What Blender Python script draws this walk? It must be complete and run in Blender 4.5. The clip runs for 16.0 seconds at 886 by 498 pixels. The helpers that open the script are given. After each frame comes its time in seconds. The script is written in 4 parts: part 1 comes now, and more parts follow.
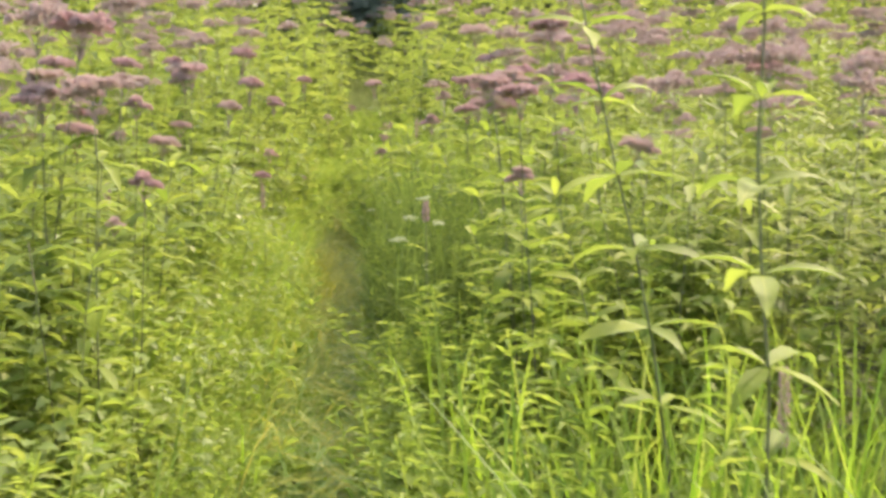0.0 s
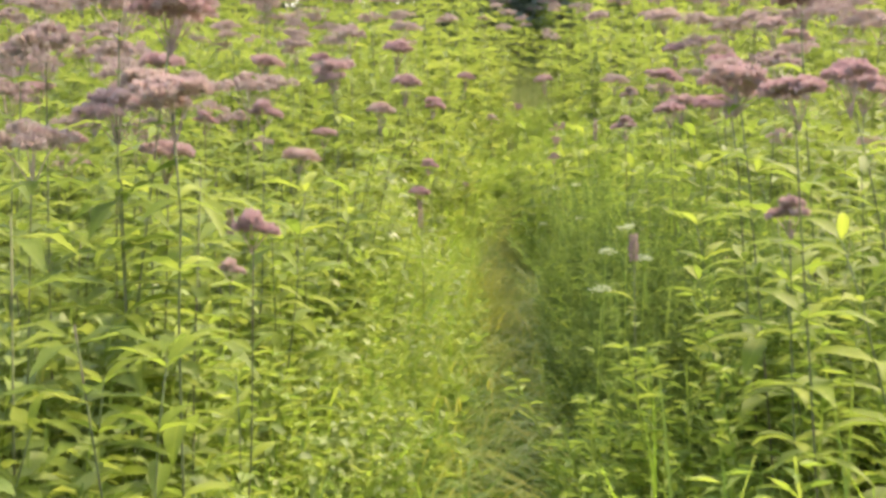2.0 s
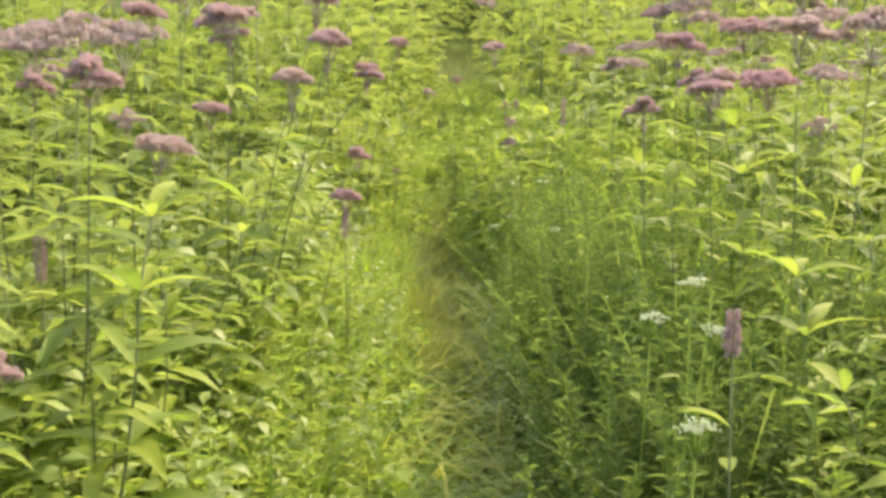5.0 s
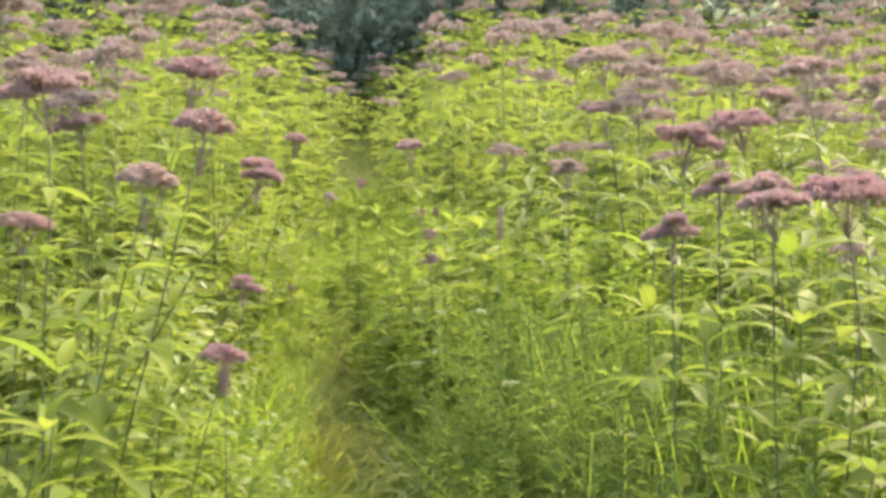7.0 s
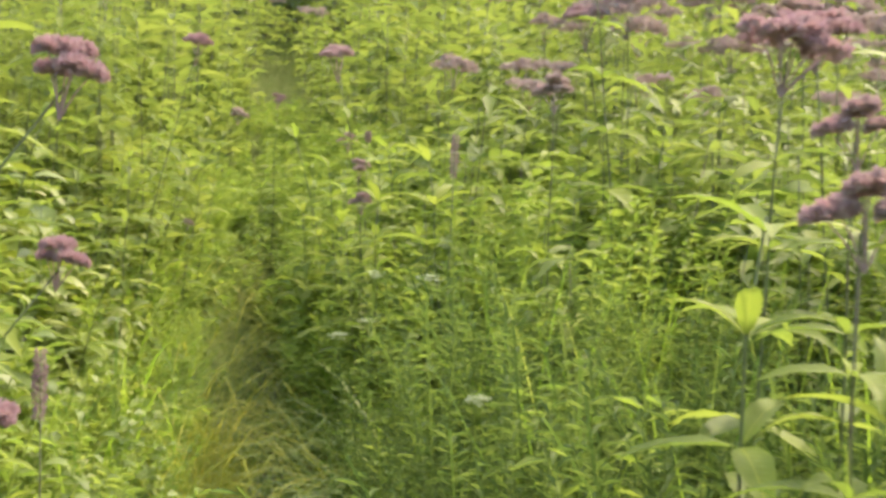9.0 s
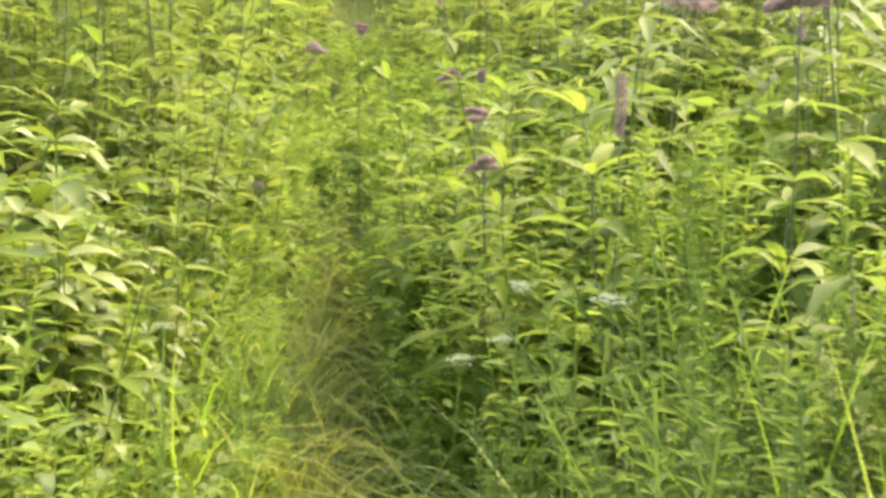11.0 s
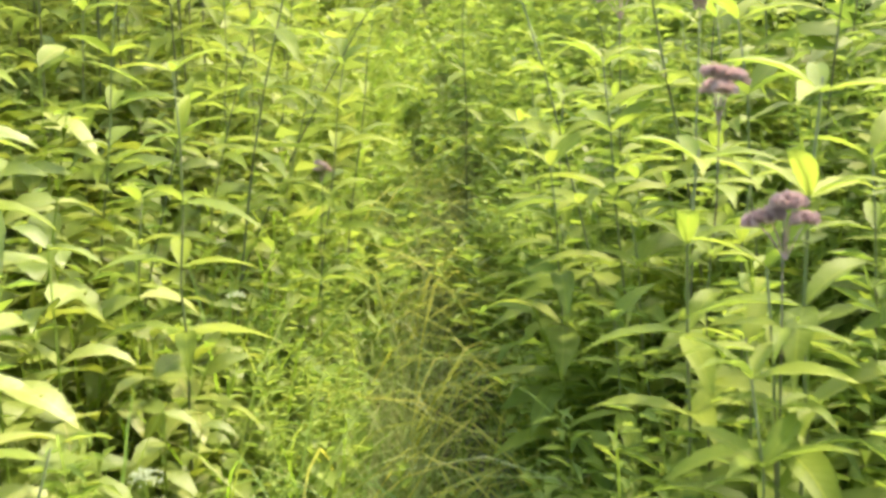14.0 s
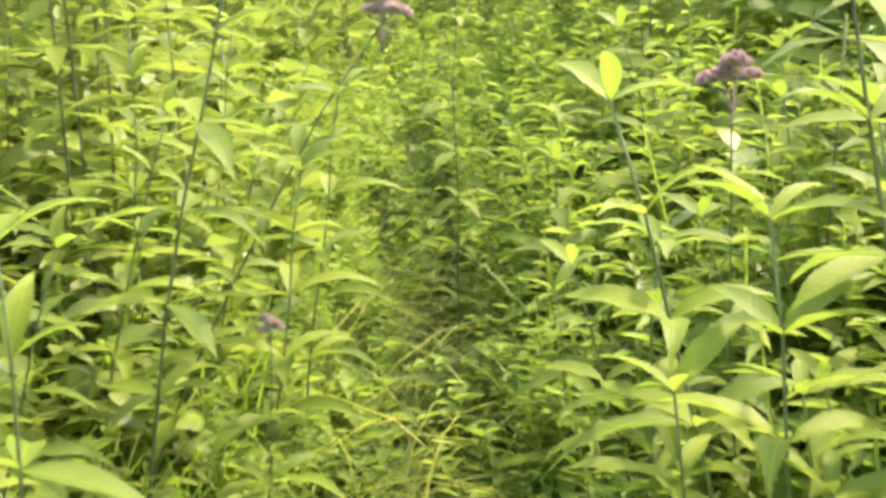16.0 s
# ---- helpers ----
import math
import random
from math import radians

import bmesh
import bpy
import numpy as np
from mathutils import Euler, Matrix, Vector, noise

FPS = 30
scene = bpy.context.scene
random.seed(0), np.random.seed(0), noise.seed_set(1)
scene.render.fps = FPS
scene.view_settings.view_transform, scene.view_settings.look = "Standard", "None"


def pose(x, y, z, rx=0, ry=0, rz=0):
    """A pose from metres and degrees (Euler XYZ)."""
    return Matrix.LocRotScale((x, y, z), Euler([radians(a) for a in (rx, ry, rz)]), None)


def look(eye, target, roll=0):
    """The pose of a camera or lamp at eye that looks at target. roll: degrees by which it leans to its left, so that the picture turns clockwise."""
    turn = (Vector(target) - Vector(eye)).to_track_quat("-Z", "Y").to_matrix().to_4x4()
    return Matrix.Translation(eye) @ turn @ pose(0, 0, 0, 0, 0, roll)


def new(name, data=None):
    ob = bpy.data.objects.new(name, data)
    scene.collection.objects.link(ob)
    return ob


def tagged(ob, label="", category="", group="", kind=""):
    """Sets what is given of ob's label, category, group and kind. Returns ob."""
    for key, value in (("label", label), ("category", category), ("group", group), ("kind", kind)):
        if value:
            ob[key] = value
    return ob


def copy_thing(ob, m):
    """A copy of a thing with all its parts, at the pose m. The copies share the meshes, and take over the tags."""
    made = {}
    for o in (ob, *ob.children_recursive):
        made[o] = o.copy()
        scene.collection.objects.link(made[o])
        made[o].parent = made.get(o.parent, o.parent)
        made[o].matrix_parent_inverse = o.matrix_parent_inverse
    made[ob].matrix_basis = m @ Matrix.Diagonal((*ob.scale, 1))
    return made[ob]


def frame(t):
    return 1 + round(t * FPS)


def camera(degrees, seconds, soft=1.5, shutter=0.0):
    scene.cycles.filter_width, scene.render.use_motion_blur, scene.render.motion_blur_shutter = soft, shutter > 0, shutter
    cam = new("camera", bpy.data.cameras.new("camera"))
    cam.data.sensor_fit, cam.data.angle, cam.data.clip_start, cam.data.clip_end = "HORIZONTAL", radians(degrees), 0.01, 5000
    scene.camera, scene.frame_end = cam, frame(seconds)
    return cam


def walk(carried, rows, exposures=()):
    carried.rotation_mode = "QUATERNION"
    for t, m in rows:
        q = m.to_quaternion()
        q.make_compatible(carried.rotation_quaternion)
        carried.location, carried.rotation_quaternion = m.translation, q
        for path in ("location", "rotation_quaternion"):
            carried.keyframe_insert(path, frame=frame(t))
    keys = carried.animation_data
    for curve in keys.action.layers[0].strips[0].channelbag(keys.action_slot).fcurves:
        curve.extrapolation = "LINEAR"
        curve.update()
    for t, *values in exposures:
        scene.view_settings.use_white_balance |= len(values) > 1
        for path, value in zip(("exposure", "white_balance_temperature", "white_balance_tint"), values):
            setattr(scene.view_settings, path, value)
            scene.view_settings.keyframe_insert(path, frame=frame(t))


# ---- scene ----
cam = camera(39.0, 16.0, soft=3.3, shutter=0.4)
walk(cam, [
    (0.0, pose(0.000, 0.000, 1.600, 83.50, -0.00, -5.90)),
    (0.5, pose(-0.007, 0.355, 1.628, 83.60, -0.38, -3.94)),
    (1.0, pose(-0.021, 0.701, 1.621, 82.83, 0.38, -0.81)),
    (1.5, pose(-0.004, 0.989, 1.631, 82.55, 1.01, 1.23)),
    (2.0, pose(-0.045, 1.250, 1.627, 83.35, 0.91, 1.24)),
    (2.5, pose(-0.097, 1.531, 1.677, 84.04, 0.54, 0.58)),
    (3.0, pose(-0.117, 1.821, 1.676, 83.83, 0.37, -0.00)),
    (5.5, pose(-0.160, 3.342, 1.604, 82.01, -1.00, -3.17)),
    (6.0, pose(-0.179, 3.695, 1.601, 84.10, -1.32, -4.24)),
    (6.5, pose(-0.193, 4.040, 1.587, 85.90, -1.52, -6.03)),
    (7.0, pose(-0.171, 4.379, 1.611, 86.90, -1.37, -7.35)),
    (7.5, pose(-0.156, 4.708, 1.592, 87.41, -1.10, -9.40)),
    (8.0, pose(-0.139, 5.051, 1.597, 87.13, -0.96, -11.73)),
    (8.5, pose(-0.085, 5.391, 1.595, 85.54, -2.03, -12.21)),
    (9.0, pose(-0.039, 5.718, 1.595, 83.51, -3.57, -10.73)),
    (9.5, pose(0.001, 6.041, 1.602, 82.09, -4.24, -8.64)),
    (12.0, pose(0.001, 7.661, 1.600, 79.60, 0.06, -6.51)),
    (12.5, pose(0.024, 7.989, 1.590, 79.30, 0.62, -5.70)),
    (13.0, pose(0.025, 8.315, 1.573, 77.80, 0.96, -4.95)),
    (13.5, pose(0.016, 8.618, 1.584, 76.31, 0.78, -4.31)),
    (14.0, pose(0.046, 8.931, 1.583, 75.31, 0.53, -3.45)),
    (14.5, pose(0.054, 9.221, 1.623, 75.22, 0.50, -2.53)),
    (15.0, pose(0.031, 9.517, 1.601, 75.52, 0.89, -2.60)),
    (15.5, pose(-0.012, 9.832, 1.614, 76.01, 0.76, -4.41)),
    (16.0, pose(0.001, 10.164, 1.606, 76.40, 0.47, -5.98)),
], exposures=[(0.0, 2.44, 7950, 21), (6.0, 2.48, 7850, 18), (8.0, 2.38, 7800, 17), (9.0, 2.29, 7750, 16), (9.5, 2.32, 7750, 16), (12.0, 2.82, 7900, 14), (13.0, 2.79, 7900, 12), (13.5, 2.84, 7900, 12), (14.5, 2.97, 7900, 12), (16.0, 2.92, 7900, 12)])

# ---- light ----
SUN_TO = Vector((0.62, 0.55, 1.02)).normalized()
world = bpy.data.worlds.new("sky")
scene.world = world
world.use_nodes = True
wn = world.node_tree
sky = wn.nodes.new("ShaderNodeTexSky")
sky.sky_type = "NISHITA"
sky.sun_disc = False
sky.dust_density = 2.5
sky.sun_elevation = math.asin(SUN_TO.z)
sky.sun_rotation = math.atan2(SUN_TO.x, SUN_TO.y)
wn.links.new(sky.outputs[0], wn.nodes["Background"].inputs[0])
wn.nodes["Background"].inputs[1].default_value = 0.15
sun = new("sun", bpy.data.lights.new("sun", "SUN"))
sun.data.energy = 1.2
sun.data.angle = radians(2.5)
sun.data.color = (1.0, 0.94, 0.82)
sun.matrix_world = look(SUN_TO * 30, (0, 0, 0))

rng = np.random.default_rng(11)


# ---- materials ----
def nodes_of(name):
    m = bpy.data.materials.new(name)
    m.use_nodes = True
    t = m.node_tree
    t.nodes.clear()
    return m, t, t.nodes.new("ShaderNodeOutputMaterial")


def ramp(t, fac, stops):
    r = t.nodes.new("ShaderNodeValToRGB")
    while len(r.color_ramp.elements) < len(stops):
        r.color_ramp.elements.new(0.5)
    for e, (p, c) in zip(r.color_ramp.elements, stops):
        e.position, e.color = p, (*c, 1)
    t.links.new(fac, r.inputs[0])
    return r.outputs[0]


def math_node(t, op, a, b):
    n = t.nodes.new("ShaderNodeMath")
    n.operation = op
    for i, v in enumerate((a, b)):
        if isinstance(v, (int, float)):
            n.inputs[i].default_value = v
        else:
            t.links.new(v, n.inputs[i])
    return n.outputs[0]


def noise_of(t, scale, detail=3.0):
    n = t.nodes.new("ShaderNodeTexNoise")
    n.inputs["Scale"].default_value = scale
    n.inputs["Detail"].default_value = detail
    tc = t.nodes.new("ShaderNodeTexCoord")
    t.links.new(tc.outputs["Object"], n.inputs["Vector"])
    return n.outputs["Fac"]


def foliage(name, stops, through_stops, share=0.42, rough=0.52, island=False, grain=60.0, spec=0.15, veins=False):
    """Thin leaf: a glossy face, and light that comes through it."""
    m, t, out = nodes_of(name)
    if island:
        rnd = t.nodes.new("ShaderNodeNewGeometry").outputs["Random Per Island"]
    else:
        rnd = t.nodes.new("ShaderNodeObjectInfo").outputs["Random"]
    if island == "both":
        own = t.nodes.new("ShaderNodeObjectInfo").outputs["Random"]
        rnd = math_node(t, "ADD", math_node(t, "MULTIPLY", rnd, 0.4), math_node(t, "MULTIPLY", own, 0.6))
    fine = noise_of(t, grain)
    mixed = math_node(t, "ADD", math_node(t, "MULTIPLY", rnd, 0.72), math_node(t, "MULTIPLY", fine, 0.28))
    relief = noise_of(t, grain * 1.7, 2.0)
    if veins:
        xyz = t.nodes.new("ShaderNodeSeparateXYZ")
        t.links.new(t.nodes.new("ShaderNodeTexCoord").outputs["Object"], xyz.inputs[0])
        across = math_node(t, "ABSOLUTE", xyz.outputs["Y"], 0.0)
        rib = math_node(t, "LESS_THAN", across, 0.0013)
        lines = math_node(t, "SINE", math_node(t, "MULTIPLY", math_node(t, "SUBTRACT", xyz.outputs["X"], math_node(t, "MULTIPLY", across, 1.3)), 430.0), 0.0)
        side_veins = math_node(t, "GREATER_THAN", lines, 0.86)
        mixed = math_node(t, "ADD", mixed, math_node(t, "ADD", math_node(t, "MULTIPLY", rib, 0.35), math_node(t, "MULTIPLY", side_veins, 0.03)))
        relief = math_node(t, "SUBTRACT", relief, math_node(t, "MULTIPLY", lines, 0.10))
    p = t.nodes.new("ShaderNodeBsdfPrincipled")
    t.links.new(ramp(t, mixed, stops), p.inputs["Base Color"])
    p.inputs["Roughness"].default_value = rough
    p.inputs["Specular IOR Level"].default_value = spec
    b = t.nodes.new("ShaderNodeBump")
    b.inputs["Strength"].default_value = 0.35
    b.inputs["Distance"].default_value = 0.004
    t.links.new(relief, b.inputs["Height"])
    t.links.new(b.outputs[0], p.inputs["Normal"])
    tr = t.nodes.new("ShaderNodeBsdfTranslucent")
    t.links.new(ramp(t, mixed, through_stops), tr.inputs["Color"])
    mx = t.nodes.new("ShaderNodeMixShader")
    mx.inputs[0].default_value = share
    t.links.new(p.outputs[0], mx.inputs[1])
    t.links.new(tr.outputs[0], mx.inputs[2])
    t.links.new(mx.outputs[0], out.inputs[0])
    return m


def solid(name, stops, rough=0.8, grain=40.0, island=False, bump=0.4):
    m, t, out = nodes_of(name)
    fac = noise_of(t, grain, 4.0)
    if island:
        rnd = t.nodes.new("ShaderNodeNewGeometry").outputs["Random Per Island"]
        fac = math_node(t, "ADD", math_node(t, "MULTIPLY", rnd, 0.6), math_node(t, "MULTIPLY", fac, 0.4))
    p = t.nodes.new("ShaderNodeBsdfPrincipled")
    t.links.new(ramp(t, fac, stops), p.inputs["Base Color"])
    p.inputs["Roughness"].default_value = rough
    b = t.nodes.new("ShaderNodeBump")
    b.inputs["Strength"].default_value = bump
    b.inputs["Distance"].default_value = 0.01
    t.links.new(noise_of(t, grain * 2), b.inputs["Height"])
    t.links.new(b.outputs[0], p.inputs["Normal"])
    t.links.new(p.outputs[0], out.inputs[0])
    return m


LEAF = foliage("weed_leaf", [(0.1, (0.092, 0.142, 0.020)), (0.5, (0.142, 0.200, 0.025)), (0.9, (0.202, 0.255, 0.031))],
               [(0.1, (0.19, 0.29, 0.045)), (0.6, (0.27, 0.38, 0.058)), (0.95, (0.35, 0.44, 0.072))], veins=True)
YOUNG = foliage("young_weed_leaf", [(0.1, (0.115, 0.175, 0.026)), (0.5, (0.165, 0.225, 0.030)), (0.9, (0.225, 0.275, 0.036))],
                [(0.1, (0.22, 0.34, 0.045)), (0.6, (0.29, 0.40, 0.055)), (0.95, (0.36, 0.44, 0.068))], veins=True, share=0.44)
# feathery shoots: a deep green of their own, darkened further for bank shade
SHADE_FEATHER = foliage("shade_darkened_feathery_leaf", [(0.1, (0.050, 0.096, 0.024)), (0.5, (0.072, 0.125, 0.030)), (0.9, (0.112, 0.168, 0.044))],
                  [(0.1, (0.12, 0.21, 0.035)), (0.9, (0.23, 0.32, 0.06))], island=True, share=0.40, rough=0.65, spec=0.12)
# bank grass: the bank's shade is put into its darker green
SHADE_GRASS = foliage("shade_darkened_bank_grass", [(0.1, (0.052, 0.102, 0.024)), (0.6, (0.084, 0.144, 0.033)), (0.95, (0.19, 0.25, 0.085))],
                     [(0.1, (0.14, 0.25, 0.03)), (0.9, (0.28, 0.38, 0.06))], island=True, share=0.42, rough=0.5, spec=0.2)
LEAF_FAR = foliage("weed_leaf_mass", [(0.1, (0.086, 0.134, 0.021)), (0.5, (0.132, 0.186, 0.027)), (0.9, (0.190, 0.240, 0.036))],
                   [(0.1, (0.19, 0.28, 0.05)), (0.6, (0.27, 0.365, 0.062)), (0.95, (0.35, 0.425, 0.08))], island=True)
FINE = foliage("undergrowth_leaf", [(0.1, (0.097, 0.160, 0.028)), (0.5, (0.147, 0.215, 0.039)), (0.9, (0.207, 0.275, 0.055))],
               [(0.1, (0.22, 0.36, 0.05)), (0.6, (0.32, 0.46, 0.06)), (0.95, (0.44, 0.54, 0.09))], island=True, share=0.4)
MINT = foliage("small_herb_leaf", [(0.1, (0.105, 0.160, 0.036)), (0.5, (0.150, 0.212, 0.050)), (0.9, (0.215, 0.270, 0.078))],
               [(0.1, (0.22, 0.33, 0.05)), (0.9, (0.38, 0.46, 0.08))], island=True, share=0.36, rough=0.5, spec=0.22)
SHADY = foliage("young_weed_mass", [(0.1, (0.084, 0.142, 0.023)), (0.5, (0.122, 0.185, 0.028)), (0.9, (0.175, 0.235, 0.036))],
                [(0.1, (0.20, 0.32, 0.045)), (0.9, (0.33, 0.43, 0.068))], island=True, share=0.48, rough=0.6, spec=0.12)
GRASS = foliage("grass_blade", [(0.05, (0.080, 0.160, 0.030)), (0.55, (0.140, 0.220, 0.045)), (0.85, (0.240, 0.300, 0.090)), (0.97, (0.42, 0.40, 0.18))],
                [(0.1, (0.20, 0.40, 0.03)), (0.6, (0.36, 0.55, 0.05)), (0.95, (0.55, 0.62, 0.12))], island=True, share=0.45, rough=0.45)
BROAD = foliage("broad_leaf", [(0.1, (0.085, 0.132, 0.022)), (0.5, (0.140, 0.190, 0.034)), (0.86, (0.200, 0.245, 0.058)), (0.99, (0.30, 0.28, 0.11))],
                [(0.1, (0.20, 0.29, 0.03)), (0.9, (0.34, 0.41, 0.05))], share=0.30, rough=0.45, spec=0.30, veins=True)
BROAD_MASS = foliage("broad_leaf_mass", [(0.1, (0.075, 0.120, 0.020)), (0.5, (0.135, 0.185, 0.032)), (0.88, (0.205, 0.248, 0.058)), (0.99, (0.30, 0.28, 0.11))],
                     [(0.1, (0.24, 0.34, 0.04)), (0.9, (0.42, 0.50, 0.07))], share=0.28, rough=0.48, spec=0.24, island=True)
STRAW = foliage("yellow_grass", [(0.1, (0.18, 0.225, 0.028)), (0.5, (0.27, 0.295, 0.036)), (0.9, (0.36, 0.36, 0.070))],
                [(0.1, (0.36, 0.42, 0.04)), (0.9, (0.58, 0.54, 0.09))], island=True, share=0.4, rough=0.5)
BLOOM = foliage("mauve_floret", [(0.08, (0.38, 0.240, 0.255)), (0.35, (0.41, 0.305, 0.285)), (0.65, (0.44, 0.365, 0.310)), (0.95, (0.52, 0.465, 0.375))],
                [(0.1, (0.48, 0.26, 0.29)), (0.9, (0.58, 0.44, 0.36))], island="both", share=0.3, rough=0.8, spec=0.2)
BLOOM_FAR = foliage("mauve_floret_mass", [(0.08, (0.31, 0.235, 0.215)), (0.4, (0.36, 0.295, 0.255)), (0.75, (0.41, 0.360, 0.295)), (1.0, (0.48, 0.440, 0.345))],
                    [(0.1, (0.40, 0.26, 0.26)), (0.9, (0.50, 0.39, 0.34))], island=True, share=0.3, rough=0.8, spec=0.2)
STEM = solid("weed_stem", [(0.3, (0.085, 0.070, 0.034)), (0.5, (0.100, 0.130, 0.038)), (0.62, (0.095, 0.115, 0.038)), (0.8, (0.095, 0.056, 0.042))], 0.7, 9.0)
GREEN_STEM = solid("leafy_weed_stem", [(0.3, (0.085, 0.110, 0.034)), (0.55, (0.120, 0.160, 0.045)), (0.8, (0.100, 0.080, 0.040))], 0.65, 9.0)
WHITE = foliage("white_floret", [(0.1, (0.32, 0.40, 0.22)), (0.9, (0.56, 0.60, 0.43))], [(0.1, (0.45, 0.52, 0.30)), (0.9, (0.65, 0.68, 0.5))], island=True, share=0.3, rough=0.7)
PURPLE = foliage("purple_floret", [(0.1, (0.30, 0.18, 0.23)), (0.5, (0.36, 0.25, 0.26)), (0.9, (0.38, 0.32, 0.24))],
                 [(0.1, (0.38, 0.25, 0.30)), (0.9, (0.48, 0.40, 0.30))], island=True, share=0.3, rough=0.8)
PALE = foliage("pale_grass", [(0.1, (0.17, 0.25, 0.065)), (0.5, (0.26, 0.34, 0.105)), (0.9, (0.42, 0.46, 0.21))],
               [(0.1, (0.30, 0.42, 0.12)), (0.9, (0.50, 0.58, 0.24))], island=True, share=0.35, rough=0.4)
HAZY = foliage("grey_green_grass", [(0.1, (0.13, 0.19, 0.045)), (0.5, (0.19, 0.245, 0.065)), (0.9, (0.28, 0.30, 0.105))],
               [(0.1, (0.20, 0.30, 0.08)), (0.9, (0.36, 0.40, 0.17))], island=True, share=0.4, rough=0.6)
SOIL = solid("meadow_soil", [(0.3, (0.045, 0.050, 0.020)), (0.5, (0.075, 0.085, 0.030)), (0.7, (0.11, 0.10, 0.055))], 0.95, 6.0, bump=0.8)
BARK = solid("bark", [(0.3, (0.07, 0.055, 0.045)), (0.7, (0.17, 0.14, 0.12))], 0.9, 9.0, bump=0.9)
# distance haze is mixed into this leaf colour: paler and bluer than the foliage
HAZED_TREE_LEAF = foliage("hazed_tree_leaf", [(0.1, (0.130, 0.170, 0.140)), (0.5, (0.170, 0.210, 0.170)), (0.9, (0.215, 0.255, 0.200))],
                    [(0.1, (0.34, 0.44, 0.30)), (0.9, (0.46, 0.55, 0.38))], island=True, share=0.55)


# ---- shape tools: a shape is (points, triangles) ----
def mesh_of(name, v, f, material, smooth=True):
    v, f = np.asarray(v, np.float32), np.asarray(f, np.int32)
    me = bpy.data.meshes.new(name)
    me.vertices.add(len(v))
    me.vertices.foreach_set("co", v.ravel())
    me.loops.add(f.size)
    me.loops.foreach_set("vertex_index", f.ravel())
    me.polygons.add(len(f))
    me.polygons.foreach_set("loop_start", np.arange(0, f.size, 3, dtype=np.int32))
    me.update(calc_edges=True)
    me.validate()
    if smooth:
        me.shade_smooth()
    me.materials.append(material)
    return me


def join(shapes):
    vs, fs, n = [], [], 0
    for v, f in shapes:
        vs.append(v)
        fs.append(np.asarray(f) + n)
        n += len(v)
    return np.concatenate(vs), np.concatenate(fs)


def moved(shape, m):
    v, f = shape
    a = np.array(m)
    return v @ a[:3, :3].T + a[:3, 3], f


def scatter(shapes, picks, mats):
    """Many copies joined: picks names the shape of each matrix."""
    out = []
    for k, (v, f) in enumerate(shapes):
        a = mats[picks == k]
        if not len(a):
            continue
        p = np.einsum("nij,vj->nvi", a[:, :3, :3], v) + a[:, None, :3, 3]
        g = f[None] + (np.arange(len(a)) * len(v))[:, None, None]
        out.append((p.reshape(-1, 3), g.reshape(-1, 3)))
    return join(out)


def upright(x, y, z, turn, scale, tip_x=None, tip_y=None, stretch=None):
    """Matrices that stand shapes at places, with a turn, a size and a slight lean."""
    n = len(x)
    c, s = np.cos(turn), np.sin(turn)
    st = np.ones(n) if stretch is None else stretch
    m = np.zeros((n, 4, 4))
    m[:, 0, 0], m[:, 0, 1], m[:, 1, 0], m[:, 1, 1] = c * scale, -s * scale, s * scale, c * scale
    m[:, 2, 2] = scale * st
    if tip_x is not None:
        m[:, 0, 2], m[:, 1, 2] = tip_x * scale, tip_y * scale
    m[:, 0, 3], m[:, 1, 3], m[:, 2, 3], m[:, 3, 3] = x, y, z, 1
    return m


def strip(centre, side, half):
    """A ribbon of two rows along a line."""
    n = len(centre)
    v = np.concatenate([centre - side * half[:, None], centre + side * half[:, None]])
    i = np.arange(n - 1)
    f = np.concatenate([np.stack([i, i + 1, n + i + 1], 1), np.stack([i, n + i + 1, n + i], 1)])
    return v, f


def leaf_shape(length, width, n, rise, droop, fold=0.35, twist=0.0, wave=0.0, widest=0.42):
    """A pointed leaf from the origin along +x: midrib, two folded blades, drooping tip."""
    s = np.linspace(0, 1, n)
    a = np.radians(rise - droop * s ** 1.4)
    d = np.stack([np.cos(a), np.zeros(n), np.sin(a)], 1)
    mid = np.concatenate([[np.zeros(3)], np.cumsum((d[1:] + d[:-1]) / 2 * (length / (n - 1)), 0)])
    w = np.where(s < widest, np.sin(s / widest * np.pi / 2).clip(0) ** 0.8, np.cos((s - widest) / (1 - widest) * np.pi / 2).clip(0) ** 1.3)
    w = width / 2 * np.clip(w, 0.03, 1)
    up = np.stack([-np.sin(a), np.zeros(n), np.cos(a)], 1)
    ripple = wave * np.sin(s * 17)[:, None] * up * width
    tw = np.radians(twist) * s
    sl = np.stack([np.zeros(n), np.cos(tw), np.sin(tw)], 1)
    left = mid + sl * w[:, None] + up * (w * fold)[:, None] + ripple
    right = mid - sl * w[:, None] + up * (w * fold)[:, None] - ripple
    v = np.concatenate([left, mid, right])
    i = np.arange(n - 1)
    f = [np.stack([r + i, r + n + i, r + n + i + 1], 1) for r in (0, n)] + [np.stack([r + i, r + n + i + 1, r + i + 1], 1) for r in (0, n)]
    return v, np.concatenate(f)


